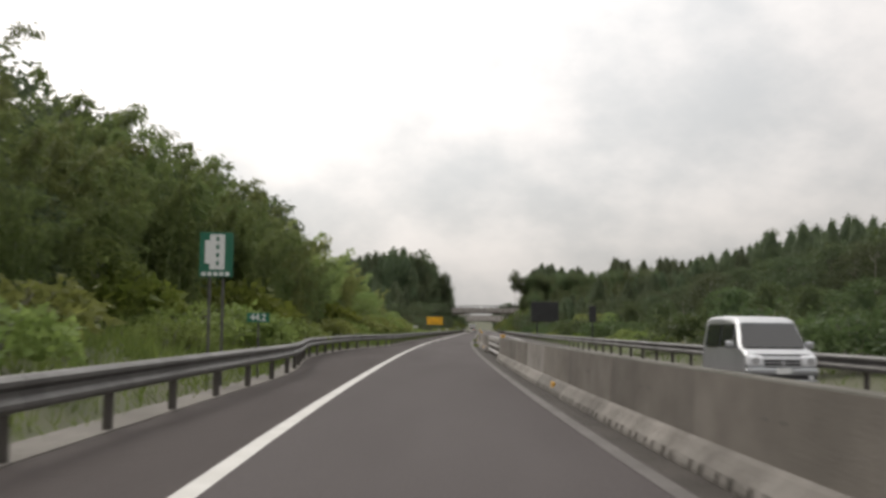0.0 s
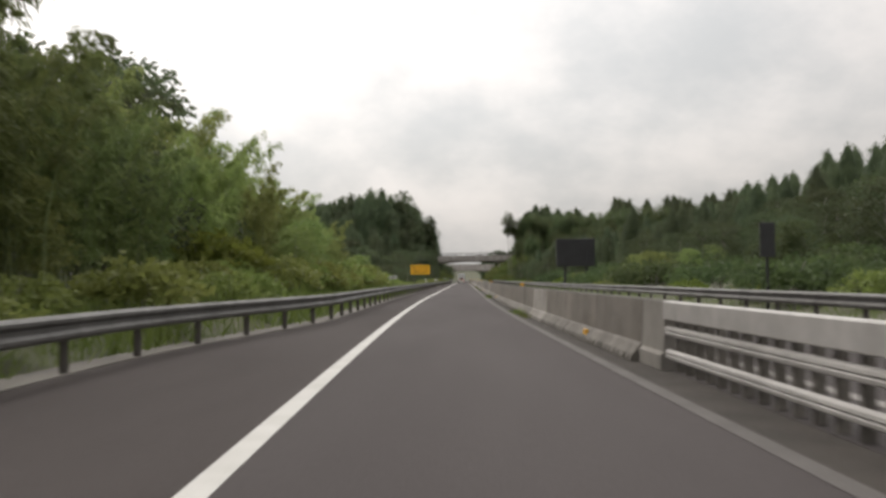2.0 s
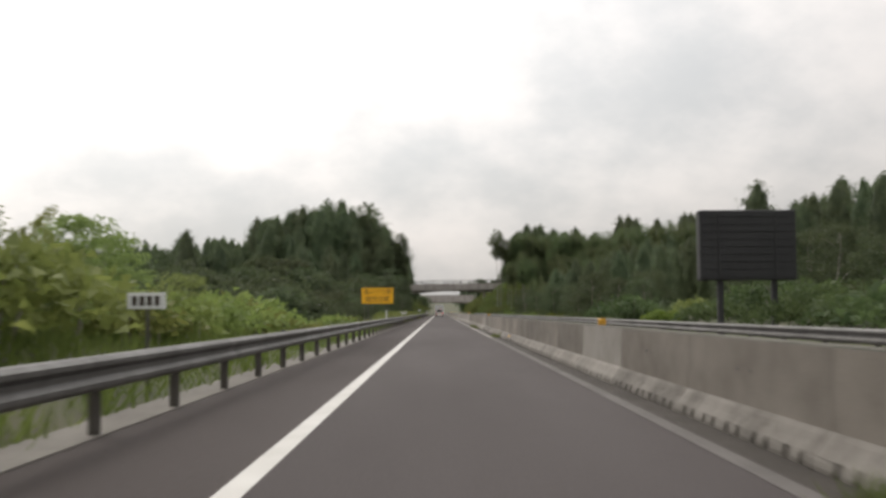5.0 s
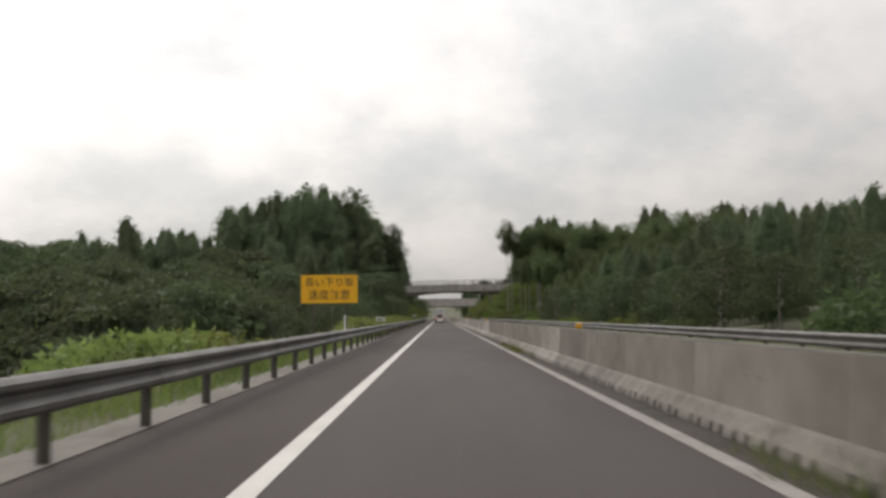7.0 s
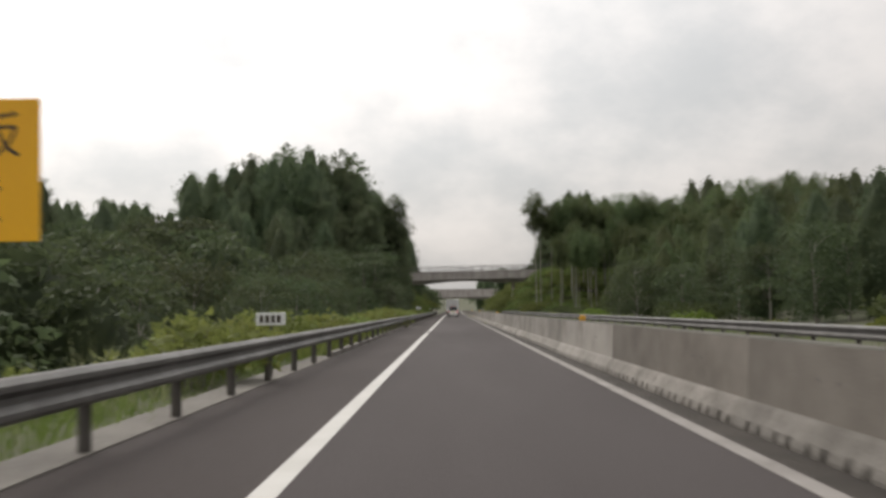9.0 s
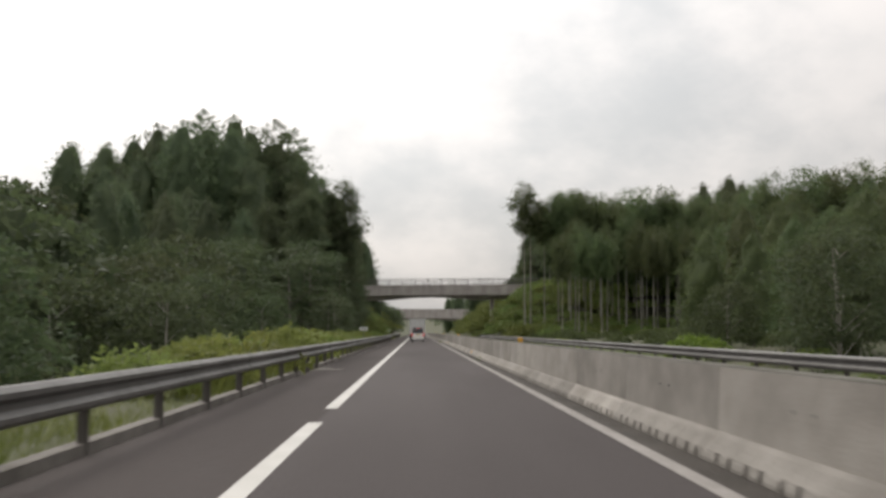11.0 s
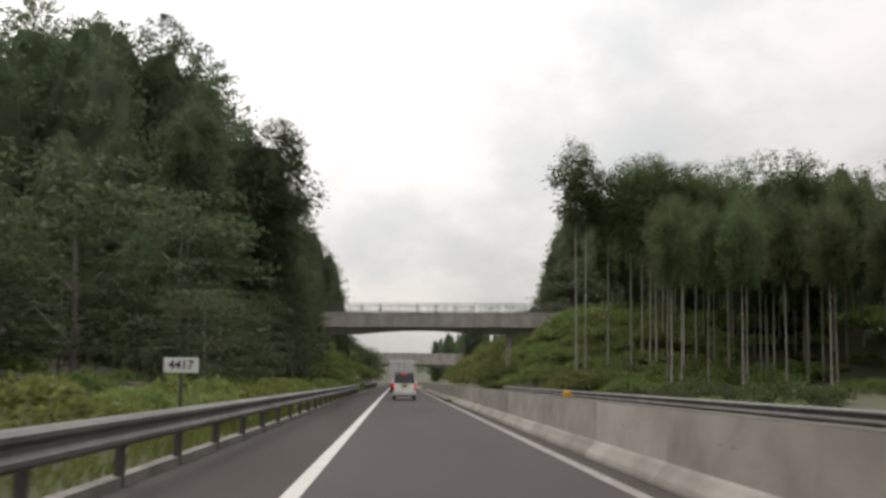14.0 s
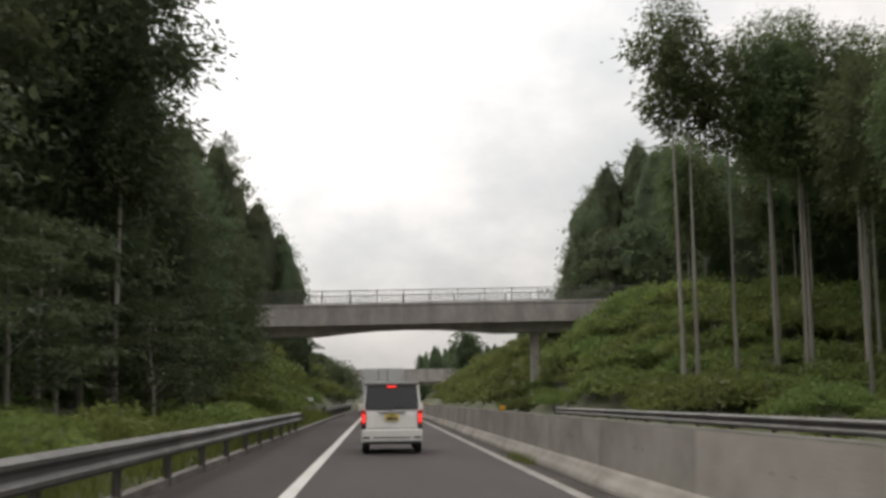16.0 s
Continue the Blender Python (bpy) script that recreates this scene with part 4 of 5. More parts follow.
def lumpy_core(rng, z, r, sides=9, centre=(0, 0), ragged=0.28):
    """Rings of heights z and radii r, roughened, closed by triangles."""
    rows = len(z)
    a = np.linspace(0, math.tau, sides, endpoint=False)[None] + np.arange(rows)[:, None] * 0.37
    rr = np.asarray(r)[:, None] * rng.uniform(1 - ragged, 1 + ragged, (rows, sides))
    zz = np.asarray(z)[:, None] + rng.normal(0, 0.12, (rows, sides)) * np.asarray(r)[:, None]
    points = np.stack([centre[0] + rr * np.cos(a), centre[1] + rr * np.sin(a), zz], 2).reshape(-1, 3)
    tris = []
    for i in range(rows - 1):
        for k in range(sides):
            p, q, s, t = i * sides + k, i * sides + (k + 1) % sides, (i + 1) * sides + k, (i + 1) * sides + (k + 1) % sides
            tris += [(p, q, t), (p, t, s)]
    return points, np.array(tris)


def limb_mesh(name, limbs, mat, sides=6):
    """Tapered tubes along bent lines: each limb is a list of (point, radius)."""
    bm = bmesh.new()
    for limb in limbs:
        rings = []
        for (p, r) in limb:
            rings.append([bm.verts.new((p[0] + r * math.cos(math.tau * k / sides), p[1] + r * math.sin(math.tau * k / sides), p[2])) for k in range(sides)])
        for a, b in zip(rings, rings[1:]):
            for k in range(sides):
                j = (k + 1) % sides
                bm.faces.new((a[k], a[j], b[j], b[k]))
    me = bpy.data.meshes.new(name)
    bm.to_mesh(me)
    bm.free()
    me.materials.append(mat)
    me.polygons.foreach_set("use_smooth", [True] * len(me.polygons))
    return me


def cedar(seed, h, start, radius, branches, sprays, leaf, mat, tip="cone", thin=0.0, corners=3):
    """A conifer of height h whose boughs begin at start; returns the meshes of trunk and crown."""
    rng = np.random.default_rng(seed)
    base, way, grow, limbs = [], [], [], []
    lean = rng.normal(0, 0.006, 2)
    trunk = [((lean[0] * z, lean[1] * z, z), max(0.02, 0.0128 * h * 0.5 * (1 - 0.93 * z / h) + (0.08 if z == 0 else 0))) for z in np.linspace(0, h * 0.98, 8)]
    trunk[0] = ((0, 0, -0.8), trunk[0][1])
    limbs.append(trunk)
    lobe = rng.uniform(0, math.tau, 3)

    def reach(z, a=None):
        """The crown's radius at a height: a blunt point on top, bulging boughs below."""
        u = (z - start) / (h - start)
        if tip == "cone":
            r = radius * (1 - math.exp(-1.0 * (h - z) / radius)) * min(1.0, 0.6 + 2.5 * u)
        else:
            r = radius * (math.sin(math.pi * min(1, 0.16 + 0.78 * u)) ** 0.7) * (1 - 0.22 * u) + 0.12
        if a is not None:
            r *= 1 + 0.11 * math.sin(2 * a + lobe[0] + 0.5 * z) + 0.08 * math.sin(3 * a + lobe[1] - 0.8 * z)
        return r

    for i in range(branches):
        u = (i + rng.uniform(0, 1)) / branches
        z = start + (h - start) * u ** 0.95
        a = rng.uniform(0, math.tau)
        r = reach(z, a) * (rng.uniform(0.84, 1.04) if tip == "cone" else rng.uniform(0.78, 1.12))
        d = np.array([math.cos(a), math.sin(a), 0])
        rise = rng.uniform(-0.30, 0.05) + (0.75 * u ** 3 if tip == "cone" else 0.5 * u)
        root = np.array([lean[0] * z, lean[1] * z, z])
        end = root + d * r + np.array([0, 0, rise * r])
        if i % 19 == 0 and r > 0.8:
            limbs.append([(tuple(root), 0.05), (tuple((root + end) / 2 + np.array([0, 0, 0.05 * r])), 0.035), (tuple(end), 0.012)])
        k = max(3, int(sprays * (0.35 + r / radius)))
        s = rng.uniform(0.3 if tip != "cone" else 0.22, 1.0, k) ** 0.7
        spread = 0.14 + 0.12 * r if tip != "cone" else 0.06 + 0.145 * r
        pts = root + (end - root) * s[:, None] + rng.normal(0, 1, (k, 3)) * np.array([spread, spread, spread * (0.5 if tip == "cone" else 1.0)])
        base.append(pts)
        way.append(d * (0.42 if tip == "cone" else 0.75) + rng.normal(0, 0.45, (k, 3)) + np.array([0, 0, (0.30 if tip == "cone" else 0.10) + 0.5 * u ** 3]))
        grow.append(np.full(k, min(1.0, 0.45 + 0.16 * (h - z) / max(leaf, 0.3) * 0.4)))
    core = None
    if not thin:
        u = np.array([0.0, 0.12, 0.3, 0.5, 0.7, 0.86, 0.97])
        z = start + (h - start) * u
        u = u * (0.80 if tip != "cone" else 0.97 if leaf > 0.45 else 0.86) + 0.02
        z = start + (h - start) * u
        core = lumpy_core(rng, z, np.array([reach(v) for v in z]) * (0.36 if tip != "cone" else 0.60 if leaf > 0.45 else 0.42) + 0.02, 13, ragged=0.45)
    k = 16
    z = h - rng.uniform(0, 0.9, k)
    base.append(np.stack([lean[0] * z + rng.normal(0, 0.05, k), lean[1] * z + rng.normal(0, 0.05, k), z], 1))
    way.append(np.stack([rng.normal(0, 0.35, k), rng.normal(0, 0.35, k), np.full(k, 0.9)], 1))
    grow.append(np.full(k, 0.5))
    size = leaf * np.concatenate(grow)
    return limb_mesh("trunk", limbs, BARK), leaf_mesh("crown", np.concatenate(base), np.concatenate(way), size, size * 0.46, mat, 0.3, seed, corners, core, 0.1 if leaf < 0.45 else 0.4)


def broad_tree(seed, h, radius, clumps, leaves, leaf, mat, low=0.15, plates=False):
    """plates: the leaves lie in level layers with dark gaps between."""
    rng = np.random.default_rng(seed)
    base, way = [], []
    limbs = [[((0, 0, -0.8), 0.020 * h), ((rng.normal(0, 0.1), rng.normal(0, 0.1), h * 0.35), 0.014 * h), ((rng.normal(0, 0.2), rng.normal(0, 0.2), h * 0.8), 0.004 * h)]]
    for i in range(clumps):
        u = rng.uniform(low, 1.0)
        ring = radius * math.sqrt(max(0.05, 1 - ((u - 0.45) / 0.58) ** 2)) * rng.uniform(0.35, 1.0)
        a = rng.uniform(0, math.tau)
        c = np.array([ring * math.cos(a), ring * math.sin(a), h * u * 0.94])
        size = radius * rng.uniform(0.22, 0.42)
        if i % 7 == 0:
            limbs.append([((0, 0, max(0.3, c[2] - 0.5 * ring - 0.3)), 0.006 * h), (tuple(c * [0.55, 0.55, 1] + np.array([0, 0, -0.25 * size])), 0.004 * h), (tuple(c), 0.01)])
        k = leaves
        d = rng.normal(size=(k, 3))
        d /= np.linalg.norm(d, axis=1, keepdims=True)
        d[:, 2] = np.abs(d[:, 2]) * 0.9 - 0.25
        base.append(c + d * size * rng.uniform(0.25 if plates else 0.55, 1.1, (k, 1)) * ([1.5, 1.5, 0.28] if plates else [1.15, 1.15, 0.75]))
        way.append(d + rng.normal(0, 0.5, (k, 3)))
    u = np.linspace(low + 0.06, 0.93, 6)
    core = None if leaf < 0.3 else lumpy_core(rng, h * u * 0.94, radius * 0.46 * np.sqrt(np.maximum(0.04, 1 - ((u - 0.45) / 0.58) ** 2)), 9)
    return limb_mesh("trunk", limbs, BARK, 5), leaf_mesh("crown", np.concatenate(base), np.concatenate(way), leaf, leaf * 0.75, mat, 0.3, seed, 3, core, 0.6 if plates else 0.2)


def bamboo(seed, h, culms, spread, per_culm, mat):
    """A clump of culms that arch over at the top, hung with feathery sprays."""
    rng = np.random.default_rng(seed)
    base, way, limbs = [], [], []
    for i in range(culms):
        a, r = rng.uniform(0, math.tau), spread * math.sqrt(rng.uniform(0, 1))
        foot = np.array([r * math.cos(a), r * math.sin(a), 0.0])
        b = a + rng.normal(0, 0.9)
        out = np.array([math.cos(b), math.sin(b), 0])
        hh = h * rng.uniform(0.62, 1.0)
        arch = hh * rng.uniform(0.14, 0.34)
        line = lambda s: foot + out[None] * (arch * s ** 2.6)[:, None] + np.array([0, 0, 1.0]) * (hh * (s - 0.16 * s ** 5))[:, None]
        s = np.linspace(0, 1, 7)
        pts = line(s)
        pts[0, 2] = -0.6
        limbs.append([(tuple(p), 0.045 * (1 - 0.85 * q) + 0.005) for p, q in zip(pts, s)])
        nodes = 44
        for q in rng.uniform(0.12, 1.0, nodes) ** 0.8:
            p = line(np.array([q]))[0]
            e = rng.uniform(0, math.tau)
            d = np.array([math.cos(e), math.sin(e), rng.uniform(-0.1, 0.5)])
            reach = rng.uniform(0.45, 1.2) * (1.12 - 0.72 * q)
            k = max(3, per_culm // nodes)
            t = rng.uniform(0.15, 1.0, k)[:, None]
            base.append(p + d * reach * t + np.array([0, 0, -0.30]) * t * t + rng.normal(0, 0.10, (k, 3)))
            way.append(d * 0.8 + np.array([0, 0, -0.55]) + rng.normal(0, 0.4, (k, 3)))
    return [limb_mesh("culm", [line], CULM, 5) for line in limbs] + [leaf_mesh("foliage", np.concatenate(base), np.concatenate(way), 0.30, 0.085, mat, 0.3, seed, 3)]


def bush_mesh(seed, h, radius, clumps, leaves, leaf, mat):
    rng = np.random.default_rng(seed)
    base, way = [], []
    for i in range(clumps):
        a, r = rng.uniform(0, math.tau), radius * math.sqrt(rng.uniform(0, 1)) * 0.9
        top = h * math.sqrt(max(0.08, 1 - (r / radius) ** 2)) * rng.uniform(0.5, 1.0)
        c = np.array([r * math.cos(a), r * math.sin(a), top * 0.7])
        d = rng.normal(size=(leaves, 3))
        d /= np.linalg.norm(d, axis=1, keepdims=True)
        d[:, 2] = np.abs(d[:, 2]) - 0.15
        size = 0.34 * h * rng.uniform(0.6, 1.2)
        base.append(c + d * size * rng.uniform(0.4, 1.1, (leaves, 1)) * [1.2, 1.2, 0.9])
        way.append(d + rng.normal(0, 0.5, (leaves, 3)) + [0, 0, 0.2])
    return leaf_mesh("foliage", np.concatenate(base), np.concatenate(way), leaf, leaf * 0.75, mat, 0.25, seed, 3)


def stem_mesh(seed, h, radius):
    rng = np.random.default_rng(seed)
    limbs = []
    for i in range(9):
        a, r = rng.uniform(0, math.tau), radius * rng.uniform(0.2, 0.75)
        limbs.append([((0.15 * math.cos(a), 0.15 * math.sin(a), -0.5), 0.03), ((0.5 * r * math.cos(a), 0.5 * r * math.sin(a), h * 0.4), 0.02), ((r * math.cos(a), r * math.sin(a), h * 0.7), 0.008)])
    return limb_mesh("woody_base", limbs, BARK, 4)


KINDS = {}


def kind_of_plant(key, meshes, names, label, category, group, height):
    KINDS.setdefault(key, []).append((meshes, names, label, category, group, height))


def plant(key, x, y, size=1.0, z=None, pick=None, label="", slim=1.0, name=None, top=None):
    """Sets one plant of a kind on the ground; x is measured from the road's line."""
    variants = KINDS[key]
    meshes, names, usual, category, group, height = variants[random.randrange(len(variants)) if pick is None else pick % len(variants)]
    z = ground_height(x, y) if z is None else z
    if top is not None:
        size = max(0.3, (top - z) / height)
    ob = thing(name or category.replace(" ", "_"), label or usual, category, pose(x + bend(max(y, -40)), y, z, 0, 0, random.uniform(0, 360)), group)
    ob.scale = (size * slim, size * slim, size)
    for me, part_name in zip(meshes, names):
        p = new(part_name, me)
        if part_name == "woody_base":
            tagged(p, kind="stuff")
        p.parent = ob
    return ob


def make_kinds():
    trunk_crown = ("trunk", "crown")
    for i in range(4):
        kind_of_plant("far_cedar", cedar(10 + i, 20, 0.8, 3.9, 170, 28, 0.46, CEDAR_LEAF), trunk_crown, "dark green conical cedar in a dense wood", "cedar tree", "cedars of the dark wood", 20)
    for i in range(3):
        kind_of_plant("wood_cedar", cedar(14 + i, 20, 0.8, 3.4, 110, 18, 0.60, CEDAR_LEAF), trunk_crown, "dark cedar far off in a wood", "cedar tree", "", 20)
    for i in range(4):
        kind_of_plant("near_cedar", cedar(20 + i, 24, 2.0, 4.1, 190, 60, 0.38, CEDAR_LEAF), trunk_crown, "tall dark cedar with drooping sprays beside the road", "cedar tree", "cedars of the dark wood", 24)
    for i in range(2):
        kind_of_plant("tall_cedar", cedar(26 + i, 22, 9.8, 3.4, 110, 120, 0.36, CEDAR_LEAF, "round"), trunk_crown, "tall dark cedar with a bare trunk below its crown", "cedar tree", "cedars of the dark wood", 22)
    for i in range(4):
        kind_of_plant("planted", cedar(30 + i, 19, 13.2, 1.75, 56, 64, 0.30, PLANTED_LEAF, "round", 0.5), trunk_crown, "plantation cedar with a bare pale trunk and high crown", "cedar tree", "plantation cedars", 19)
    for i in range(3):
        kind_of_plant("planted_full", cedar(34 + i, 19, 11.0, 2.3, 84, 60, 0.32, PLANTED_LEAF, "round"), trunk_crown, "plantation cedar with a bare trunk and a broad rounded crown", "cedar tree", "plantation cedars", 19)
    for i in range(3):
        kind_of_plant("edge_cedar", cedar(46 + i, 14, 0.5, 3.9, 110, 20, 0.50, PLANTED_LEAF), trunk_crown, "full-crowned green cedar at the edge of the plantation", "cedar tree", "plantation cedars", 14)
    for i in range(3):
        kind_of_plant("planted_far", cedar(40 + i, 18, 6.5, 2.8, 96, 36, 0.50, PLANTED_LEAF, "round"), trunk_crown, "plantation cedar in close rows on the slope", "cedar tree", "plantation cedars", 18)
    for i in range(4):
        kind_of_plant("broad_far", broad_tree(50 + i, 9, 3.8, 58, 30, 0.42, BROAD_LEAF), trunk_crown, "dense broad-leaved tree in the roadside wood", "tree", "broad-leaved trees", 10.0)
    for i in range(3):
        kind_of_plant("broad_hill", broad_tree(54 + i, 9, 3.9, 56, 36, 0.36, HILL_LEAF), trunk_crown, "round-topped green tree on the hillside", "tree", "broad-leaved trees", 10.0)
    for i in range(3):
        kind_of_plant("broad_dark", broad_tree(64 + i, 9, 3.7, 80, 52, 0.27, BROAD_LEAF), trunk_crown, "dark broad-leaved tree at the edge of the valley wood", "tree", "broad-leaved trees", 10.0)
    for i in range(3):
        kind_of_plant("broad_near", broad_tree(60 + i, 9, 3.6, 80, 58, 0.28, VERGE_LEAF), trunk_crown, "leafy broad-leaved tree close behind the guardrail", "tree", "broad-leaved trees", 10.0)
    for i in range(3):
        kind_of_plant("layered", broad_tree(67 + i, 9, 3.4, 46, 80, 0.26, BROAD_LEAF, 0.12, True), trunk_crown, "broad-leaved tree with level layers of foliage", "tree", "broad-leaved trees", 9.4)
    for i in range(4):
        kind_of_plant("bamboo", bamboo(70 + i, 10.5, 13, 1.7, 530, BAMBOO_LEAF), ("culm",) * 13 + ("foliage",), "arching bamboo clump with feathery drooping tips", "bamboo", "bamboo beside the road", 10.2)
    for i in range(3):
        kind_of_plant("shaded_bamboo", bamboo(74 + i, 10.5, 13, 1.7, 530, SHADED_BAMBOO_LEAF), ("culm",) * 13 + ("foliage",), "bamboo clump crowding the bank, its leaves coloured darker for shade", "bamboo", "bamboo beside the road", 10.2)
    for i in range(4):
        kind_of_plant("bush", (stem_mesh(80 + i, 1.7, 1.5), bush_mesh(80 + i, 1.7, 1.6, 30, 32, 0.23, BUSH_LEAF)), ("woody_base", "foliage"), "bright green tangled bush behind the guardrail", "bush", "roadside bushes", 1.7)
    for i in range(3):
        kind_of_plant("slope_bush", (stem_mesh(90 + i, 2.4, 2.4), bush_mesh(90 + i, 2.2, 2.6, 42, 36, 0.25, SLOPE_LEAF)), ("woody_base", "foliage"), "dark green scrub covering the cut slope", "bush", "scrub on the slopes", 2.3)
    for i in range(3):
        kind_of_plant("hill_bush", (stem_mesh(106 + i, 2.4, 2.4), bush_mesh(106 + i, 2.2, 2.6, 42, 36, 0.25, HILL_LEAF)), ("woody_base", "foliage"), "dull dark green bush at the foot of the hillside", "bush", "scrub on the slopes", 2.3)
    for i in range(3):
        kind_of_plant("scrub", (bush_mesh(94 + i, 2.2, 2.6, 38, 30, 0.31, SLOPE_LEAF),), ("foliage",), "green scrub", "scrub", "", 2.2)
    for i in range(2):
        kind_of_plant("dull_scrub", (bush_mesh(104 + i, 2.2, 2.6, 38, 30, 0.30, HILL_LEAF),), ("foliage",), "dull scrub", "scrub", "", 2.2)
    for i in range(2):
        kind_of_plant("bright_scrub", (bush_mesh(98 + i, 2.0, 2.6, 36, 30, 0.30, BUSH_LEAF),), ("foliage",), "bright scrub", "scrub", "", 2.0)
    kind_of_plant("yellow_bush", (stem_mesh(97, 1.6, 1.4), bush_mesh(97, 1.6, 1.5, 34, 40, 0.24, YELLOW_BUSH_LEAF)), ("woody_base", "foliage"), "yellow-green rounded bush beyond the guardrail", "bush", "yellow bushes", 1.6)


def scatter(key, count, xr, yr, size=(0.85, 1.15), gap=2.2, seed=1, edge=None, canopy=None):
    """Sets up to count plants at random in a stretch of the plan; canopy gives the height of their tops."""
    rng = random.Random(seed)
    placed = []
    for _ in range(count * 30):
        if len(placed) == count:
            break
        x, y = rng.uniform(*xr), rng.uniform(*yr)
        if (edge and not edge(x, y)) or any((x - a) ** 2 + (y - b) ** 2 < gap * gap for a, b in placed):
            continue
        placed.append((x, y))
        s = rng.uniform(*size)
        if canopy:
            plant(key, x, y, top=canopy(x, y) * s)
        else:
            plant(key, x, y, s)


def grove(name, key, count, xr, yr, size, gap, seed, label, edge=None, canopy=None):
    """Plants too many or too far to tell apart, joined into one object."""
    rng = random.Random(seed)
    placed, base, index, starts, slots = [], [], [], [], []
    n_verts = n_loops = 0
    mats = []
    for _ in range(count * 30):
        if len(placed) == count:
            break
        x, y = rng.uniform(*xr), rng.uniform(*yr)
        if (edge and not edge(x, y)) or any((x - a) ** 2 + (y - b) ** 2 < gap * gap for a, b in placed):
            continue
        placed.append((x, y))
        meshes, _, _, _, _, height = KINDS[key][rng.randrange(len(KINDS[key]))]
        z = ground_height(x, y)
        s = rng.uniform(*size)
        if canopy:
            s = max(0.3, (canopy(x, y) * s - z) / height)
        a = rng.uniform(0, math.tau)
        turn = np.array([[math.cos(a), -math.sin(a), 0], [math.sin(a), math.cos(a), 0], [0, 0, 1]])
        for me in meshes:
            co = np.empty(len(me.vertices) * 3)
            me.vertices.foreach_get("co", co)
            base.append(co.reshape(-1, 3) @ turn.T * s + np.array([x + bend(max(y, -40)), y, z]))
            ix, st = np.empty(len(me.loops), int), np.empty(len(me.polygons), int)
            me.loops.foreach_get("vertex_index", ix)
            me.polygons.foreach_get("loop_start", st)
            index.append(ix + n_verts)
            starts.append(st + n_loops)
            mat = me.materials[0]
            if mat not in mats:
                mats.append(mat)
            slots.append(np.full(len(st), mats.index(mat)))
            n_verts += len(me.vertices)
            n_loops += len(ix)
    me = bpy.data.meshes.new(name)
    me.vertices.add(n_verts)
    me.vertices.foreach_set("co", np.concatenate(base).ravel())
    me.loops.add(n_loops)
    me.loops.foreach_set("vertex_index", np.concatenate(index))
    starts = np.concatenate(starts)
    me.polygons.add(len(starts))
    me.polygons.foreach_set("loop_start", starts)
    for mat in mats:
        me.materials.append(mat)
    me.polygons.foreach_set("material_index", np.concatenate(slots))
    me.update(calc_edges=True)
    tagged(new(name, me), label, "woods" if "wood" in name else "scrub", kind="stuff")


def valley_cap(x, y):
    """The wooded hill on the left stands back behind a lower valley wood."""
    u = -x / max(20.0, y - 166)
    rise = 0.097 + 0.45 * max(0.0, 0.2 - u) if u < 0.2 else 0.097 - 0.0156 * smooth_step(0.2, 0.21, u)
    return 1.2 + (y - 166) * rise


LEFT_CANOPY = ((150, 1.0, 0.20), (200, 0.9, 0.19), (300, 1.0, 0.34), (345, 1.0, 0.56), (376, 1.0, 0.68), (398, 11.0, 1.0), (500, 10.0, 1.0), (560, 12.0, 1.0))


def left_canopy(x, y):
    """The height of the treetops left of the road."""
    a = -x
    for (y0, b0, k0), (y1, b1, k1) in zip(LEFT_CANOPY, LEFT_CANOPY[1:]):
        if y <= y1 or y1 == 560:
            u = min(1.0, max(0.0, (y - y0) / (y1 - y0)))
            cap = 29.6
            if y > 340:
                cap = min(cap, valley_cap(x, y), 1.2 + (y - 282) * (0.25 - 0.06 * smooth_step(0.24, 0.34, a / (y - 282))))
            if 402 < y < 452:
                cap = min(cap, 1.1 + 0.04 * (y - 355) + 1.25 * a)
            return min(cap, (b0 + (b1 - b0) * u) + (k0 + (k1 - k0) * u) * min(a, 45))
    return 10.0


def verge_canopy(x, y):
    """Bamboo and trees on the first left bank, lower towards its end."""
    return 11.2 - 2.6 * (1 - smooth_step(30, 48, y)) - 1.1 * smooth_step(50, 80, y) - 0.6 * smooth_step(74, 82, y) * (1 - smooth_step(98, 106, y)) - 0.3 * smooth_step(95, 108, y) - 0.6 * smooth_step(108, 120, y) - 2.2 * smooth_step(119, 136, y) - 1.6 * smooth_step(136, 150, y) + (0.8 + 0.2 * smooth_step(90, 110, y)) * (-x - 11)


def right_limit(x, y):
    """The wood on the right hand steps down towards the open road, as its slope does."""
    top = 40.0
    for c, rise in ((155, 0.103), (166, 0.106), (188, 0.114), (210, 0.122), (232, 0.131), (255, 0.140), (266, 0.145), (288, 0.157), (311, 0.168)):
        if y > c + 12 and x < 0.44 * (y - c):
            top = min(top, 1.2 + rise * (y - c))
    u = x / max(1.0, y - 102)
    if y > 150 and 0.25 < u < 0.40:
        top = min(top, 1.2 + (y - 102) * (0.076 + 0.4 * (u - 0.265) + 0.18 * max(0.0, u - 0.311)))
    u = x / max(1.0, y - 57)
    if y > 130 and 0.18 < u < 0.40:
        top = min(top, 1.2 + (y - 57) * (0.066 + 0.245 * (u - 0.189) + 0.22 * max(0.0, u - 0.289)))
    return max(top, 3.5)


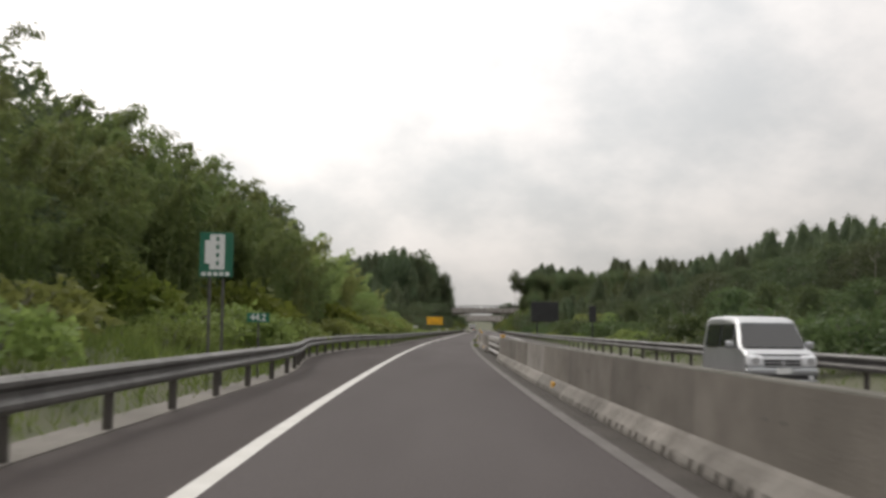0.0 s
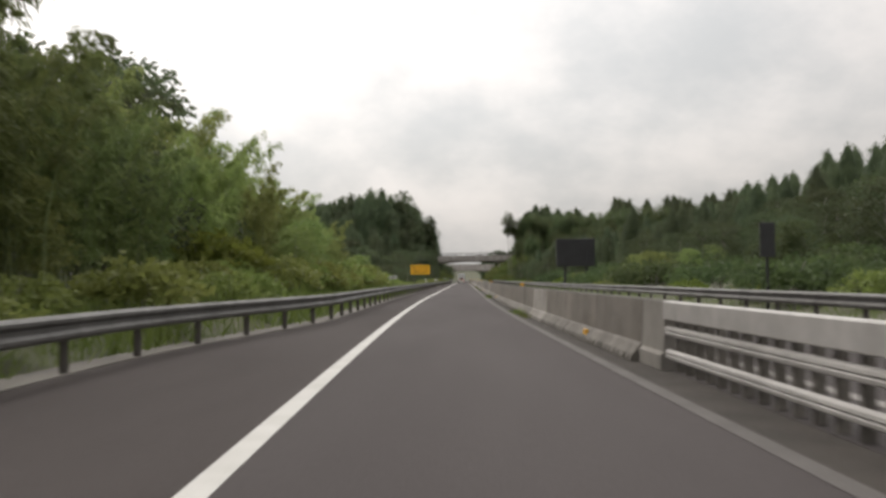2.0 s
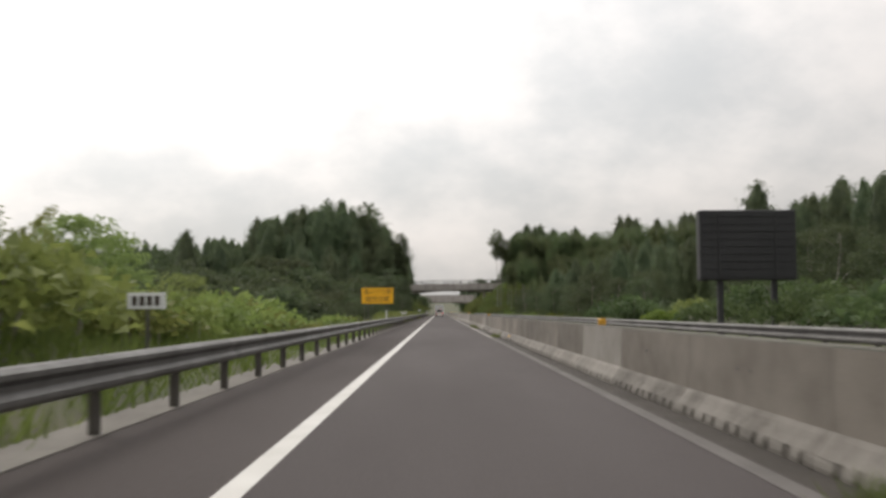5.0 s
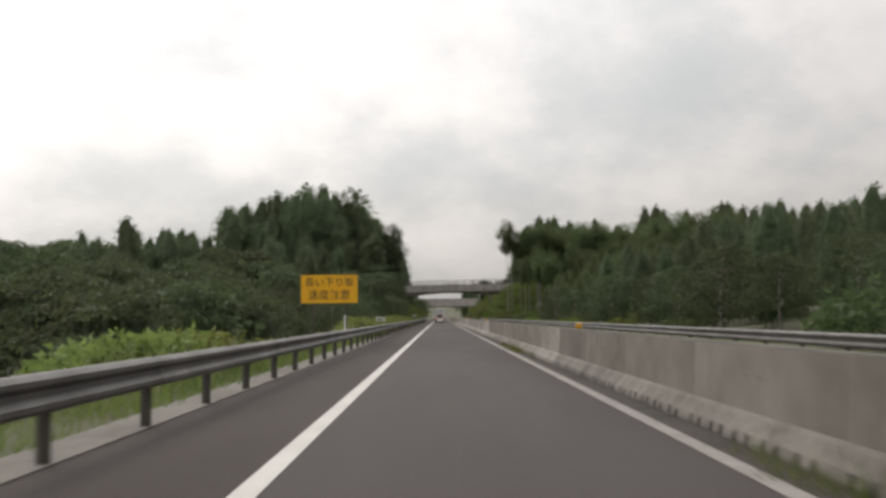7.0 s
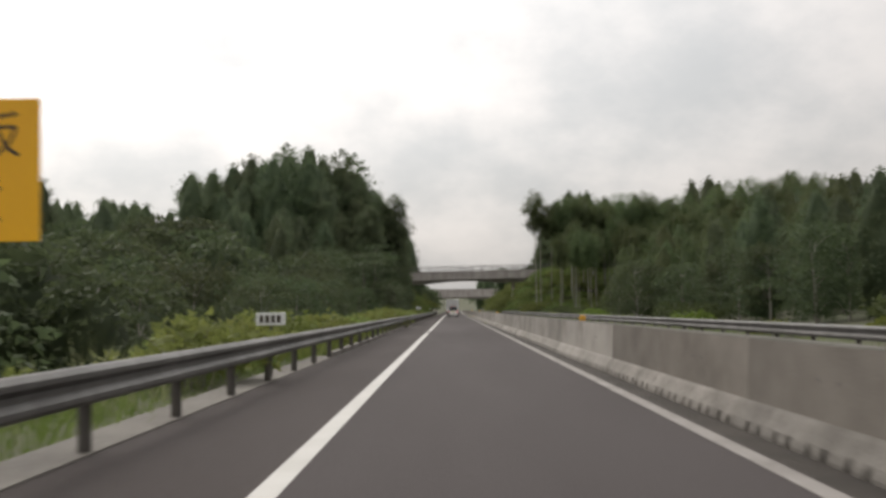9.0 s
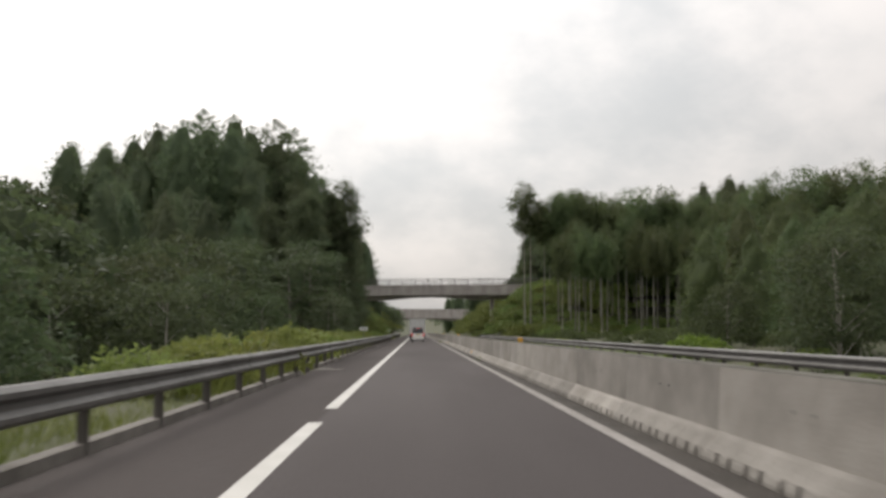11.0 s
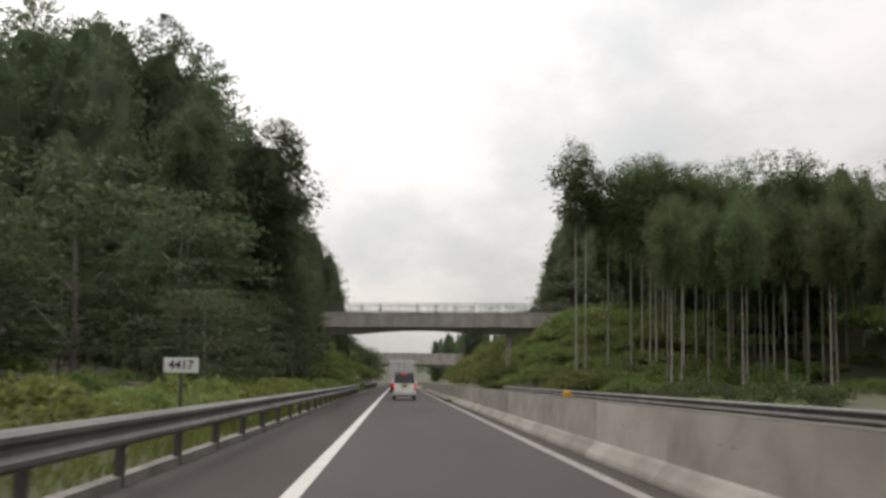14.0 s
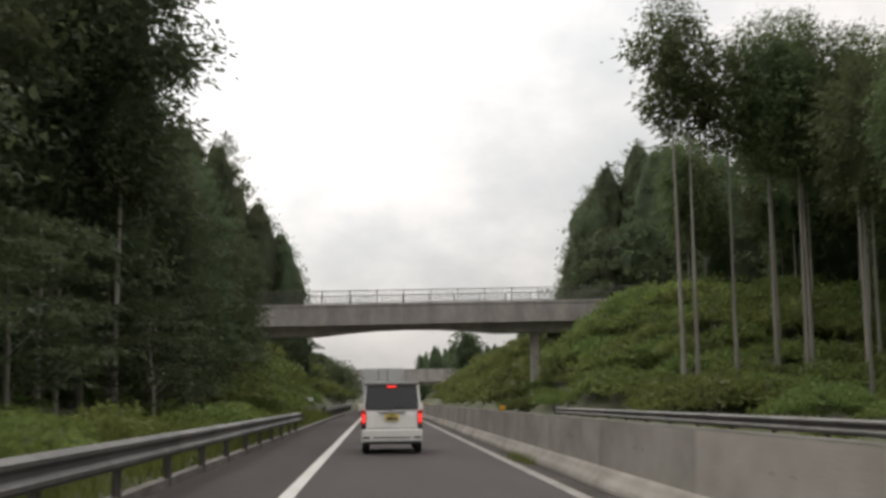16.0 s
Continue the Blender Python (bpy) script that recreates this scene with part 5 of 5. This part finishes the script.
def right_canopy(x, y):
    """Treetops on the right hand: low scrub near the road, rising to the hillside wood."""
    dip = smooth_step(284, 300, y) * (1 - smooth_step(345, 388, y))
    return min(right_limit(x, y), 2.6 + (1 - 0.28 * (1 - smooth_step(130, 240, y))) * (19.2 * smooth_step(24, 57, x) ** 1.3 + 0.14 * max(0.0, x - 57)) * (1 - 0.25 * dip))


def edge_canopy(x, y):
    """The wood's edge on the right hand steps up towards the bridge."""
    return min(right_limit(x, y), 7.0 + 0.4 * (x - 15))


def build_plants():
    make_kinds()
    # left: bamboo and broad-leaved trees up to the open valley
    # up to y 88 the same bamboo in darker leaf colour, standing for shade
    scatter("shaded_bamboo", 44, (-15, -8.8), (4, 88), (0.80, 0.97), 2.3, 1, canopy=verge_canopy)
    scatter("bamboo", 9, (-15, -8.8), (88, 104), (0.80, 0.97), 2.3, 65, canopy=verge_canopy)
    scatter("bamboo", 9, (-14, -9.4), (104, 141), (0.75, 1.05), 2.8, 2, canopy=verge_canopy)
    scatter("broad_near", 6, (-10.5, -8.2), (20, 100), (0.45, 0.65), 6.0, 3, canopy=verge_canopy)
    scatter("shaded_bamboo", 10, (-10.2, -8.4), (4, 86), (0.55, 0.8), 4.0, 50, canopy=verge_canopy)
    plant("bamboo", -9.4, 93.0, top=7.6)
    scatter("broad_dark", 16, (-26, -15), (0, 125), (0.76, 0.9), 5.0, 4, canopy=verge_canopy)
    # dark-leaved trees added here in place of the shade within the bamboo
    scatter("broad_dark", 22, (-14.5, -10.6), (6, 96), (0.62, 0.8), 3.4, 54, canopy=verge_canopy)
    scatter("broad_near", 10, (-10.0, -7.0), (100, 156), (0.55, 0.85), 3.0, 5, canopy=verge_canopy)
    for x, y, h in ((-9.6, 51.0, 4.0), (-9.3, 33.0, 3.4), (-8.8, 88.0, 3.6)):
        plant("yellow_bush", x, y, top=h, label="yellow-green shrub standing out of the dark bank")
    scatter("bush", 30, (-8.0, -6.0), (10, 125), (0.6, 1.15), 1.9, 6)
    scatter("bush", 28, (-8.2, -6.3), (96, 156), (0.75, 1.3), 1.7, 7)
    scatter("broad_far", 14, (-26, -11), (138, 185), (0.85, 1.1), 3.6, 8, canopy=left_canopy)
    scatter("bush", 12, (-6.2, -4.7), (156, 212), (0.35, 0.7), 2.6, 9)
    scatter("bush", 30, (-6.4, -4.6), (222, 300), (0.5, 0.95), 1.9, 10, lambda x, y: not 261 < y < 273)
    scatter("bush", 36, (-6.4, -4.7), (300, 402), (0.5, 0.8), 2.0, 46)
    scatter("bush", 10, (-7.0, -5.3), (295, 320), (0.85, 1.05), 1.6, 66)
    for x, y, h in ((-6.2, 183.2, 1.2), (-7.4, 185.6, 1.35), (-6.0, 187.6, 1.1), (-7.0, 190.0, 1.2)):
        plant("bush", x, y, top=h)
    # left: the valley wood
    scatter("broad_far", 52, (-50, -14), (196, 335), (0.62, 0.90), 4.6, 11, lambda x, y: -x > 16 or y > 235, lambda x, y: min(1.25 * left_canopy(x, y), 1.2 + 0.081 * (y - 166)))
    for x, y, h in ((-10.4, 134.0, 6.2), (-9.4, 131.5, 6.6), (-10.2, 126.0, 7.0), (-10.6, 119.0, 8.2)):
        plant("bamboo", x, y, top=h)
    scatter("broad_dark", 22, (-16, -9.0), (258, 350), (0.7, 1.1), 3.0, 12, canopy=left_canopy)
    grove("valley_wood", "broad_far", 44, (-112, -50), (300, 420), (0.85, 1.0), 6.0, 13, "dark broad-leaved wood filling the valley", canopy=lambda x, y: 1.2 + 0.084 * (y - 166))
    plant("far_cedar", -52.2, 349.0, top=18.7, pick=1)
    # left: the dark cedar wood that the road runs up to
    scatter("far_cedar", 66, (-60, -19), (345, 480), (0.88, 1.02), 4.0, 14, lambda x, y: -x < 0.28 * (y - 247), left_canopy)
    scatter("near_cedar", 12, (-19, -12.0), (366, 436), (0.84, 1.0), 4.2, 15, canopy=left_canopy)
    scatter("near_cedar", 5, (-11.5, -8.8), (408, 436), (0.75, 0.98), 5.0, 16, canopy=left_canopy)
    for x, y, h in ((-10.0, 399.0, 20.6), (-12.6, 379.0, 17.0)):
        plant("tall_cedar", x, y, top=h)
    scatter("layered", 24, (-11.5, -7.6), (352, 434), (0.8, 1.15), 3.4, 17, canopy=lambda x, y: 3.6 + 1.5 * (-x - 7))
    scatter("layered", 16, (-20, -11.5), (338, 410), (0.5, 0.8), 4.0, 48, canopy=left_canopy)
    for x, y, h in ((-16.9, 474.0, 28.6), (-12.7, 475.0, 22.5), (-10.4, 476.0, 19.3), (-9.6, 480.0, 15.6)):
        plant("far_cedar", x, y, top=h)
    for x, y, h in ((-17.4, 409.6, 29.6), (-27.5, 396.0, 29.6), (-18.3, 498.0, 31.0), (-13.2, 400.0, 22.0), (-15.4, 396.0, 24.0)):
        plant("near_cedar", x, y, top=h)
    plant("near_cedar", -9.4, 424.0, top=17.6, slim=0.6)
    for x, y, h in ((-34.2, 400.0, 28.4), (-37.4, 401.0, 27.0), (-40.6, 399.0, 25.8), (-43.0, 401.0, 23.2), (-36.4, 380.0, 19.6)):
        plant("far_cedar", x, y, top=h)
    for x, y, h in ((-27.5, 330.0, 12.6), (-31.0, 331.0, 12.9), (-34.5, 333.0, 13.3), (-23.4, 315.0, 10.8), (-27.8, 316.0, 11.1), (-19.5, 303.0, 9.2)):
        plant("broad_far", x, y, top=h * 1.03)
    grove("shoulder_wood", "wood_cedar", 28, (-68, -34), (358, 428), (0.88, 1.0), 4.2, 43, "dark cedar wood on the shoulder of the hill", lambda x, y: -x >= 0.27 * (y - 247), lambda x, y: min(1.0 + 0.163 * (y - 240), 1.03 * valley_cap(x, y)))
    for x, y, h in ((21.6, 474.0, 20.0), (24.6, 475.0, 26.4), (28.2, 476.0, 29.2), (32.4, 475.0, 29.0), (36.6, 474.0, 27.6), (41.0, 475.0, 26.2)):
        plant("far_cedar", x, y, top=h)
    # right: scrub, then a wooded hillside
    scatter("broad_hill", 40, (19, 50), (40, 188), (0.8, 1.15), 5.0, 20, canopy=right_canopy)
    grove("hillside_wood", "wood_cedar", 165, (42, 86), (100, 390), (0.84, 1.04), 3.5, 21, "dark cedar wood covering the hillside", canopy=right_canopy)
    grove("hillside_wood", "broad_far", 14, (46, 80), (20, 130), (0.8, 1.0), 7.0, 22, "broad-leaved wood on the hillside", canopy=right_canopy)
    scatter("broad_hill", 24, (28, 42), (60, 190), (0.85, 1.05), 4.4, 59, canopy=lambda x, y: 1.1 * right_canopy(x, y))
    scatter("bush", 5, (11.5, 15), (50, 185), (0.6, 1.0), 3.0, 23)
    scatter("broad_near", 8, (12.6, 22), (126, 162), (0.85, 1.1), 3.0, 67, lambda x, y: x > 0.3 * (y - 100) + 1, lambda x, y: 2.9 + 0.1 * (x - 12))
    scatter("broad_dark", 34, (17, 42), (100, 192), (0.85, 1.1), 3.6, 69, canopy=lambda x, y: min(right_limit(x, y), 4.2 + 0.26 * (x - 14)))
    scatter("hill_bush", 30, (12.4, 24), (50, 190), (0.7, 1.2), 3.2, 24)
    scatter("hill_bush", 24, (12.0, 24), (26, 62), (0.7, 1.15), 2.4, 61)
    scatter("broad_hill", 12, (14, 26), (34, 100), (0.85, 1.15), 4.2, 62, canopy=lambda x, y: 3.2 + 0.22 * (x - 14))
    for y in (92, 104, 176, 236, 262, 297):
        plant("yellow_bush", 11.6 + 0.4 * (y % 3), y, random.uniform(0.6, 0.9))
    # right: the plantation in front of the bridge's bank
    scatter("planted_far", 42, (30, 66), (392, 430), (0.92, 1.0), 3.3, 25, lambda x, y: x > 46 or y > 413, lambda x, y: 22.6 + 0.02 * (x - 30))
    grove("back_wood", "wood_cedar", 34, (24, 80), (427, 446), (0.85, 1.0), 2.7, 29, "dark cedars crowded behind the plantation", canopy=lambda x, y: 19.5 + 0.06 * (x - 24))
    grove("far_wood", "wood_cedar", 22, (56, 118), (450, 492), (0.92, 1.02), 4.4, 42, "distant dark cedars above the plantation", canopy=lambda x, y: 30.0 + 0.11 * (y - 450))
    scatter("planted_far", 9, (20, 37), (430, 442), (0.9, 1.0), 2.3, 63, canopy=lambda x, y: 21.4)
    grove("far_wood", "wood_cedar", 9, (44, 60), (452, 478), (0.92, 1.02), 4.0, 64, "dark cedars behind the plantation", canopy=lambda x, y: 25.0)
    scatter("planted_full", 14, (27, 42), (412, 427), (0.90, 1.0), 2.9, 26, canopy=lambda x, y: 21.6)
    for x, y, h in ((18.3, 413.4, 20.0),):
        plant("planted", x, y, top=h)
    for x, y, h in ((20.3, 413.0, 21.2), (22.1, 413.6, 21.6), (23.1, 415.4, 21.4), (24.9, 412.6, 20.6), (26.6, 415.0, 21.2), (22.6, 419.0, 21.6), (25.0, 421.0, 22.2)):
        plant("planted_full", x, y, top=h)
    scatter("edge_cedar", 52, (14.5, 50), (286, 404), (0.82, 1.0), 4.2, 49, lambda x, y: x > max(0.29 * (y - 266), 0.40 * (y - 311)), edge_canopy)
    scatter("far_cedar", 66, (14.5, 50), (192, 286), (0.86, 1.04), 3.0, 57, canopy=edge_canopy)
    plant("planted", 15.5, 413.2, top=22.5, pick=0)
    plant("planted", 16.35, 413.7, top=21.6, pick=1)
    scatter("bush", 16, (11.2, 14), (236, 400), (0.3, 0.55), 3.0, 27)
    scatter("slope_bush", 6, (16, 30), (398, 412), (0.6, 0.9), 3.0, 28)
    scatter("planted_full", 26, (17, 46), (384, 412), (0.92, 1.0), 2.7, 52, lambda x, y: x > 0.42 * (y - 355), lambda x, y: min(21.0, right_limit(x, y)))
    scatter("broad_dark", 40, (13.0, 22), (192, 312), (0.8, 1.1), 2.8, 53, canopy=lambda x, y: min(right_limit(x, y), 4.8))
    # the bridge's banks and beyond
    scatter("slope_bush", 34, (14.6, 30), (424, 449), (0.8, 1.2), 2.2, 30)
    grove("wood_scrub", "scrub", 30, (24, 84), (437, 447), (1.2, 1.9), 2.4, 47, "dark undergrowth at the foot of the wood")
    scatter("slope_bush", 40, (13.6, 30), (409, 428), (0.75, 1.15), 2.2, 58)
    scatter("slope_bush", 16, (11.4, 14.6), (424, 450), (0.45, 0.75), 1.5, 60)
    scatter("slope_bush", 12, (15.2, 20.5), (438, 449), (1.1, 1.4), 1.6, 39)
    grove("bank_scrub", "bright_scrub", 24, (20, 44), (427, 437), (0.7, 1.0), 2.2, 51, "bright green growth along the top of the bank")
    grove("bank_scrub", "bright_scrub", 30, (30, 60), (412, 437), (0.8, 1.2), 2.2, 40, "green scrub over the bank behind the plantation")
    scatter("broad_far", 12, (17.5, 34), (460, 475), (0.85, 1.0), 2.8, 44, canopy=lambda x, y: 12.5 + 8.5 * smooth_step(18, 26, x))
    grove("hill_scrub", "dull_scrub", 80, (13, 36), (60, 192), (0.55, 1.0), 2.8, 45, "rough green scrub on the hillside")
    grove("undergrowth", "scrub", 56, (15, 46), (386, 430), (0.32, 0.6), 2.3, 55, "low green undergrowth beneath the plantation trees")
    grove("undergrowth", "scrub", 60, (-24, -7.4), (312, 412), (0.3, 0.55), 2.3, 68, "low green undergrowth beneath the dark wood")
    grove("field_scrub", "dull_scrub", 58, (12.8, 24), (186, 388), (0.4, 0.75), 2.3, 41, "low green scrub between the road and the wood")
    scatter("slope_bush", 46, (-16, -6.6), (412, 449), (0.8, 1.25), 1.9, 31)
    grove("slope_scrub", "scrub", 56, (11.6, 22), (459, 600), (0.9, 1.4), 2.3, 32, "green scrub covering the cut slope beyond the bridge")
    grove("slope_trees_wood", "broad_far", 26, (-13, -5.8), (466, 600), (0.9, 1.1), 3.0, 56, "leafy growth on the bank beyond the bridge", canopy=lambda x, y: 7.6 + 0.5 * (-x - 6.4))
    grove("slope_scrub", "scrub", 46, (-18, -6.3), (443, 600), (0.9, 1.4), 2.4, 33, "green scrub covering the facing slope beyond the bridge")
    scatter("far_cedar", 36, (20.0, 46), (461, 512), (0.85, 1.02), 2.9, 34, canopy=lambda x, y: 17.0 + 11.0 * smooth_step(20, 26, x))
    grove("slope_wood", "broad_far", 6, (17, 40), (520, 600), (0.8, 1.2), 4.6, 35, "broad-leaved trees above the cutting")
    grove("slope_wood", "wood_cedar", 16, (-44, -13), (440, 600), (0.85, 1.0), 4.6, 36, "dark cedars above the cutting", canopy=left_canopy)
    grove("slope_wood", "broad_far", 14, (-30, -9.5), (540, 634), (0.85, 1.05), 3.6, 37, "dark trees at the end of the cutting", canopy=lambda x, y: 9.5)
    grove("slope_wood", "wood_cedar", 30, (11.4, 44), (652, 720), (0.85, 1.0), 2.8, 38, "dark trees closing the view past the far bridge", canopy=lambda x, y: 14.0 + 4.0 * smooth_step(10, 20, x))


def grass_band(name, xr, yr, count, height, mat, seed, label, lean=0.35):
    """Tall blades in a band along the road, one object."""
    rng = np.random.default_rng(seed)
    y = rng.uniform(yr[0], yr[1], count)
    inner = np.array([xr[0] if not callable(xr[0]) else xr[0](v) for v in y])
    outer = np.array([xr[1] if not callable(xr[1]) else xr[1](v) for v in y])
    x = inner + (outer - inner) * rng.uniform(0, 1, count) ** 0.8
    clump = np.array([0.55 + 0.9 * max(0.0, noise.noise(Vector((a / 3.0, b / 3.0, seed))) + 0.35) for a, b in zip(x, y)])
    z = np.array([ground_height(a, b) for a, b in zip(x, y)])
    wx = x + np.array([bend(max(v, -40)) for v in y])
    way = np.stack([rng.normal(0, lean, count), rng.normal(0, lean, count), np.ones(count)], 1)
    base = np.stack([wx, y, z - 0.05], 1)
    me = leaf_mesh(name, base, way * clump[:, None], 1.0, 0.055, mat, 0.18, seed, 3)
    co = np.empty(len(me.vertices) * 3)
    me.vertices.foreach_get("co", co)
    co = co.reshape(-1, 3, 3)
    co = base[:, None] + (co - base[:, None]) * (height * clump)[:, None, None]
    me.vertices.foreach_set("co", co.ravel())
    me.update()
    tagged(new(name, me), label, "grass", kind="stuff")


def build_grass():
    left = lambda y: rail_offset(y) - 0.45
    grass_band("verge_grass", (left, -8.0), (2, 150), 20000, 0.85, GRASS_LEAF, 1, "tall green grass behind the guardrail")
    grass_band("verge_grass", (left, -6.0), (150, 236), 7000, 0.55, GRASS_LEAF, 2, "short grass along the embankment edge")
    grass_band("verge_grass", (left, -6.5), (236, 261.5), 4200, 0.95, GRASS_LEAF, 3, "bright green weeds behind the guardrail")
    grass_band("verge_grass", (left, -5.4), (261.5, 272.5), 1500, 0.4, GRASS_LEAF, 6, "low grass at a gap in the weeds")
    grass_band("verge_grass", (left, -6.5), (272.5, 440), 25000, 0.95, GRASS_LEAF, 7, "bright green weeds along the foot of the wood")
    grass_band("seedy_grass", (-6.5, -4.4), (150, 345), 2600, 0.85, DRY_LEAF, 4, "pale plumed grass among the weeds")
    grass_band("verge_grass", (10.1, 14.5), (4, 430), 15500, 0.5, GRASS_LEAF, 5, "grass behind the opposite guardrail")
    for i, (y, n) in enumerate(((82, 420), (86, 500), (118.8, 800), (167, 200), (191, 160), (196.6, 420), (199.3, 380), (206, 260), (378.6, 420), (300, 60))):
        grass_band("barrier_weeds", (2.62, 3.0), (y - 1.5, y + 1.7), 2 * n, 0.42, GRASS_LEAF, 20 + i, "weeds growing in the gutter at the median wall", 0.5)


def build_far_woods():
    """The wooded distance at the end of the road: many small crowns, one object."""
    rng = np.random.default_rng(5)
    n = 900
    x, y = rng.uniform(-420, 420, n), rng.uniform(760, 1700, n)
    keep = (np.abs(x - 3) > 16)
    x, y = x[keep], y[keep]
    z = np.array([ground_height(a, b) for a, b in zip(x, y)])
    base, way = [], []
    for a, b, c in zip(x, y, z):
        k = 42
        h = rng.uniform(7, 12)
        u = rng.uniform(0, 1, k)
        ang = rng.uniform(0, math.tau, k)
        r = 3.0 * (1 - u) ** 0.7 + 0.3
        base.append(np.stack([a + r * np.cos(ang), b + r * np.sin(ang), c + h * u], 1))
        way.append(np.stack([np.cos(ang), np.sin(ang), rng.uniform(-0.2, 0.6, k)], 1))
    me = leaf_mesh("far_woods", np.concatenate(base), np.concatenate(way), 2.2, 1.7, CEDAR_LEAF, 0.2, 5, 3)
    tagged(new("far_woods", me), "dark wooded ridges in the distance beyond the bridges", "woods", kind="stuff")


build_ground()
build_road()
build_far_woods()
build_signs()
build_reflectors()
build_bridge(452.0, 7.60, -26.0, 36.0, "grey concrete overbridge with a wire parapet fence", depth=1.80, piers=(13.5,), grade=0.012)
build_bridge(640.0, 5.6, -26.0, 30.0, "distant pale concrete overbridge across the road", wide=6.0, depth=3.2, fence=False, grade=0.0)
build_white_van()
build_truck()
build_oncoming_van()
build_plants()
build_grass()
build_guardrail("guardrail", rail_offset, 1, -20.0, 403.0, "galvanised steel guardrail on dull round posts")
build_guardrail("guardrail", lambda y: -3.9, 1, 436.0, 520.0, "guardrail resuming beyond the overbridge")
build_guardrail("guardrail", lambda y: 9.45, -1, -20.0, 419.0, "galvanised guardrail along the opposite shoulder", lambda y: -0.06 * smooth_step(90, 170, y))
build_median()
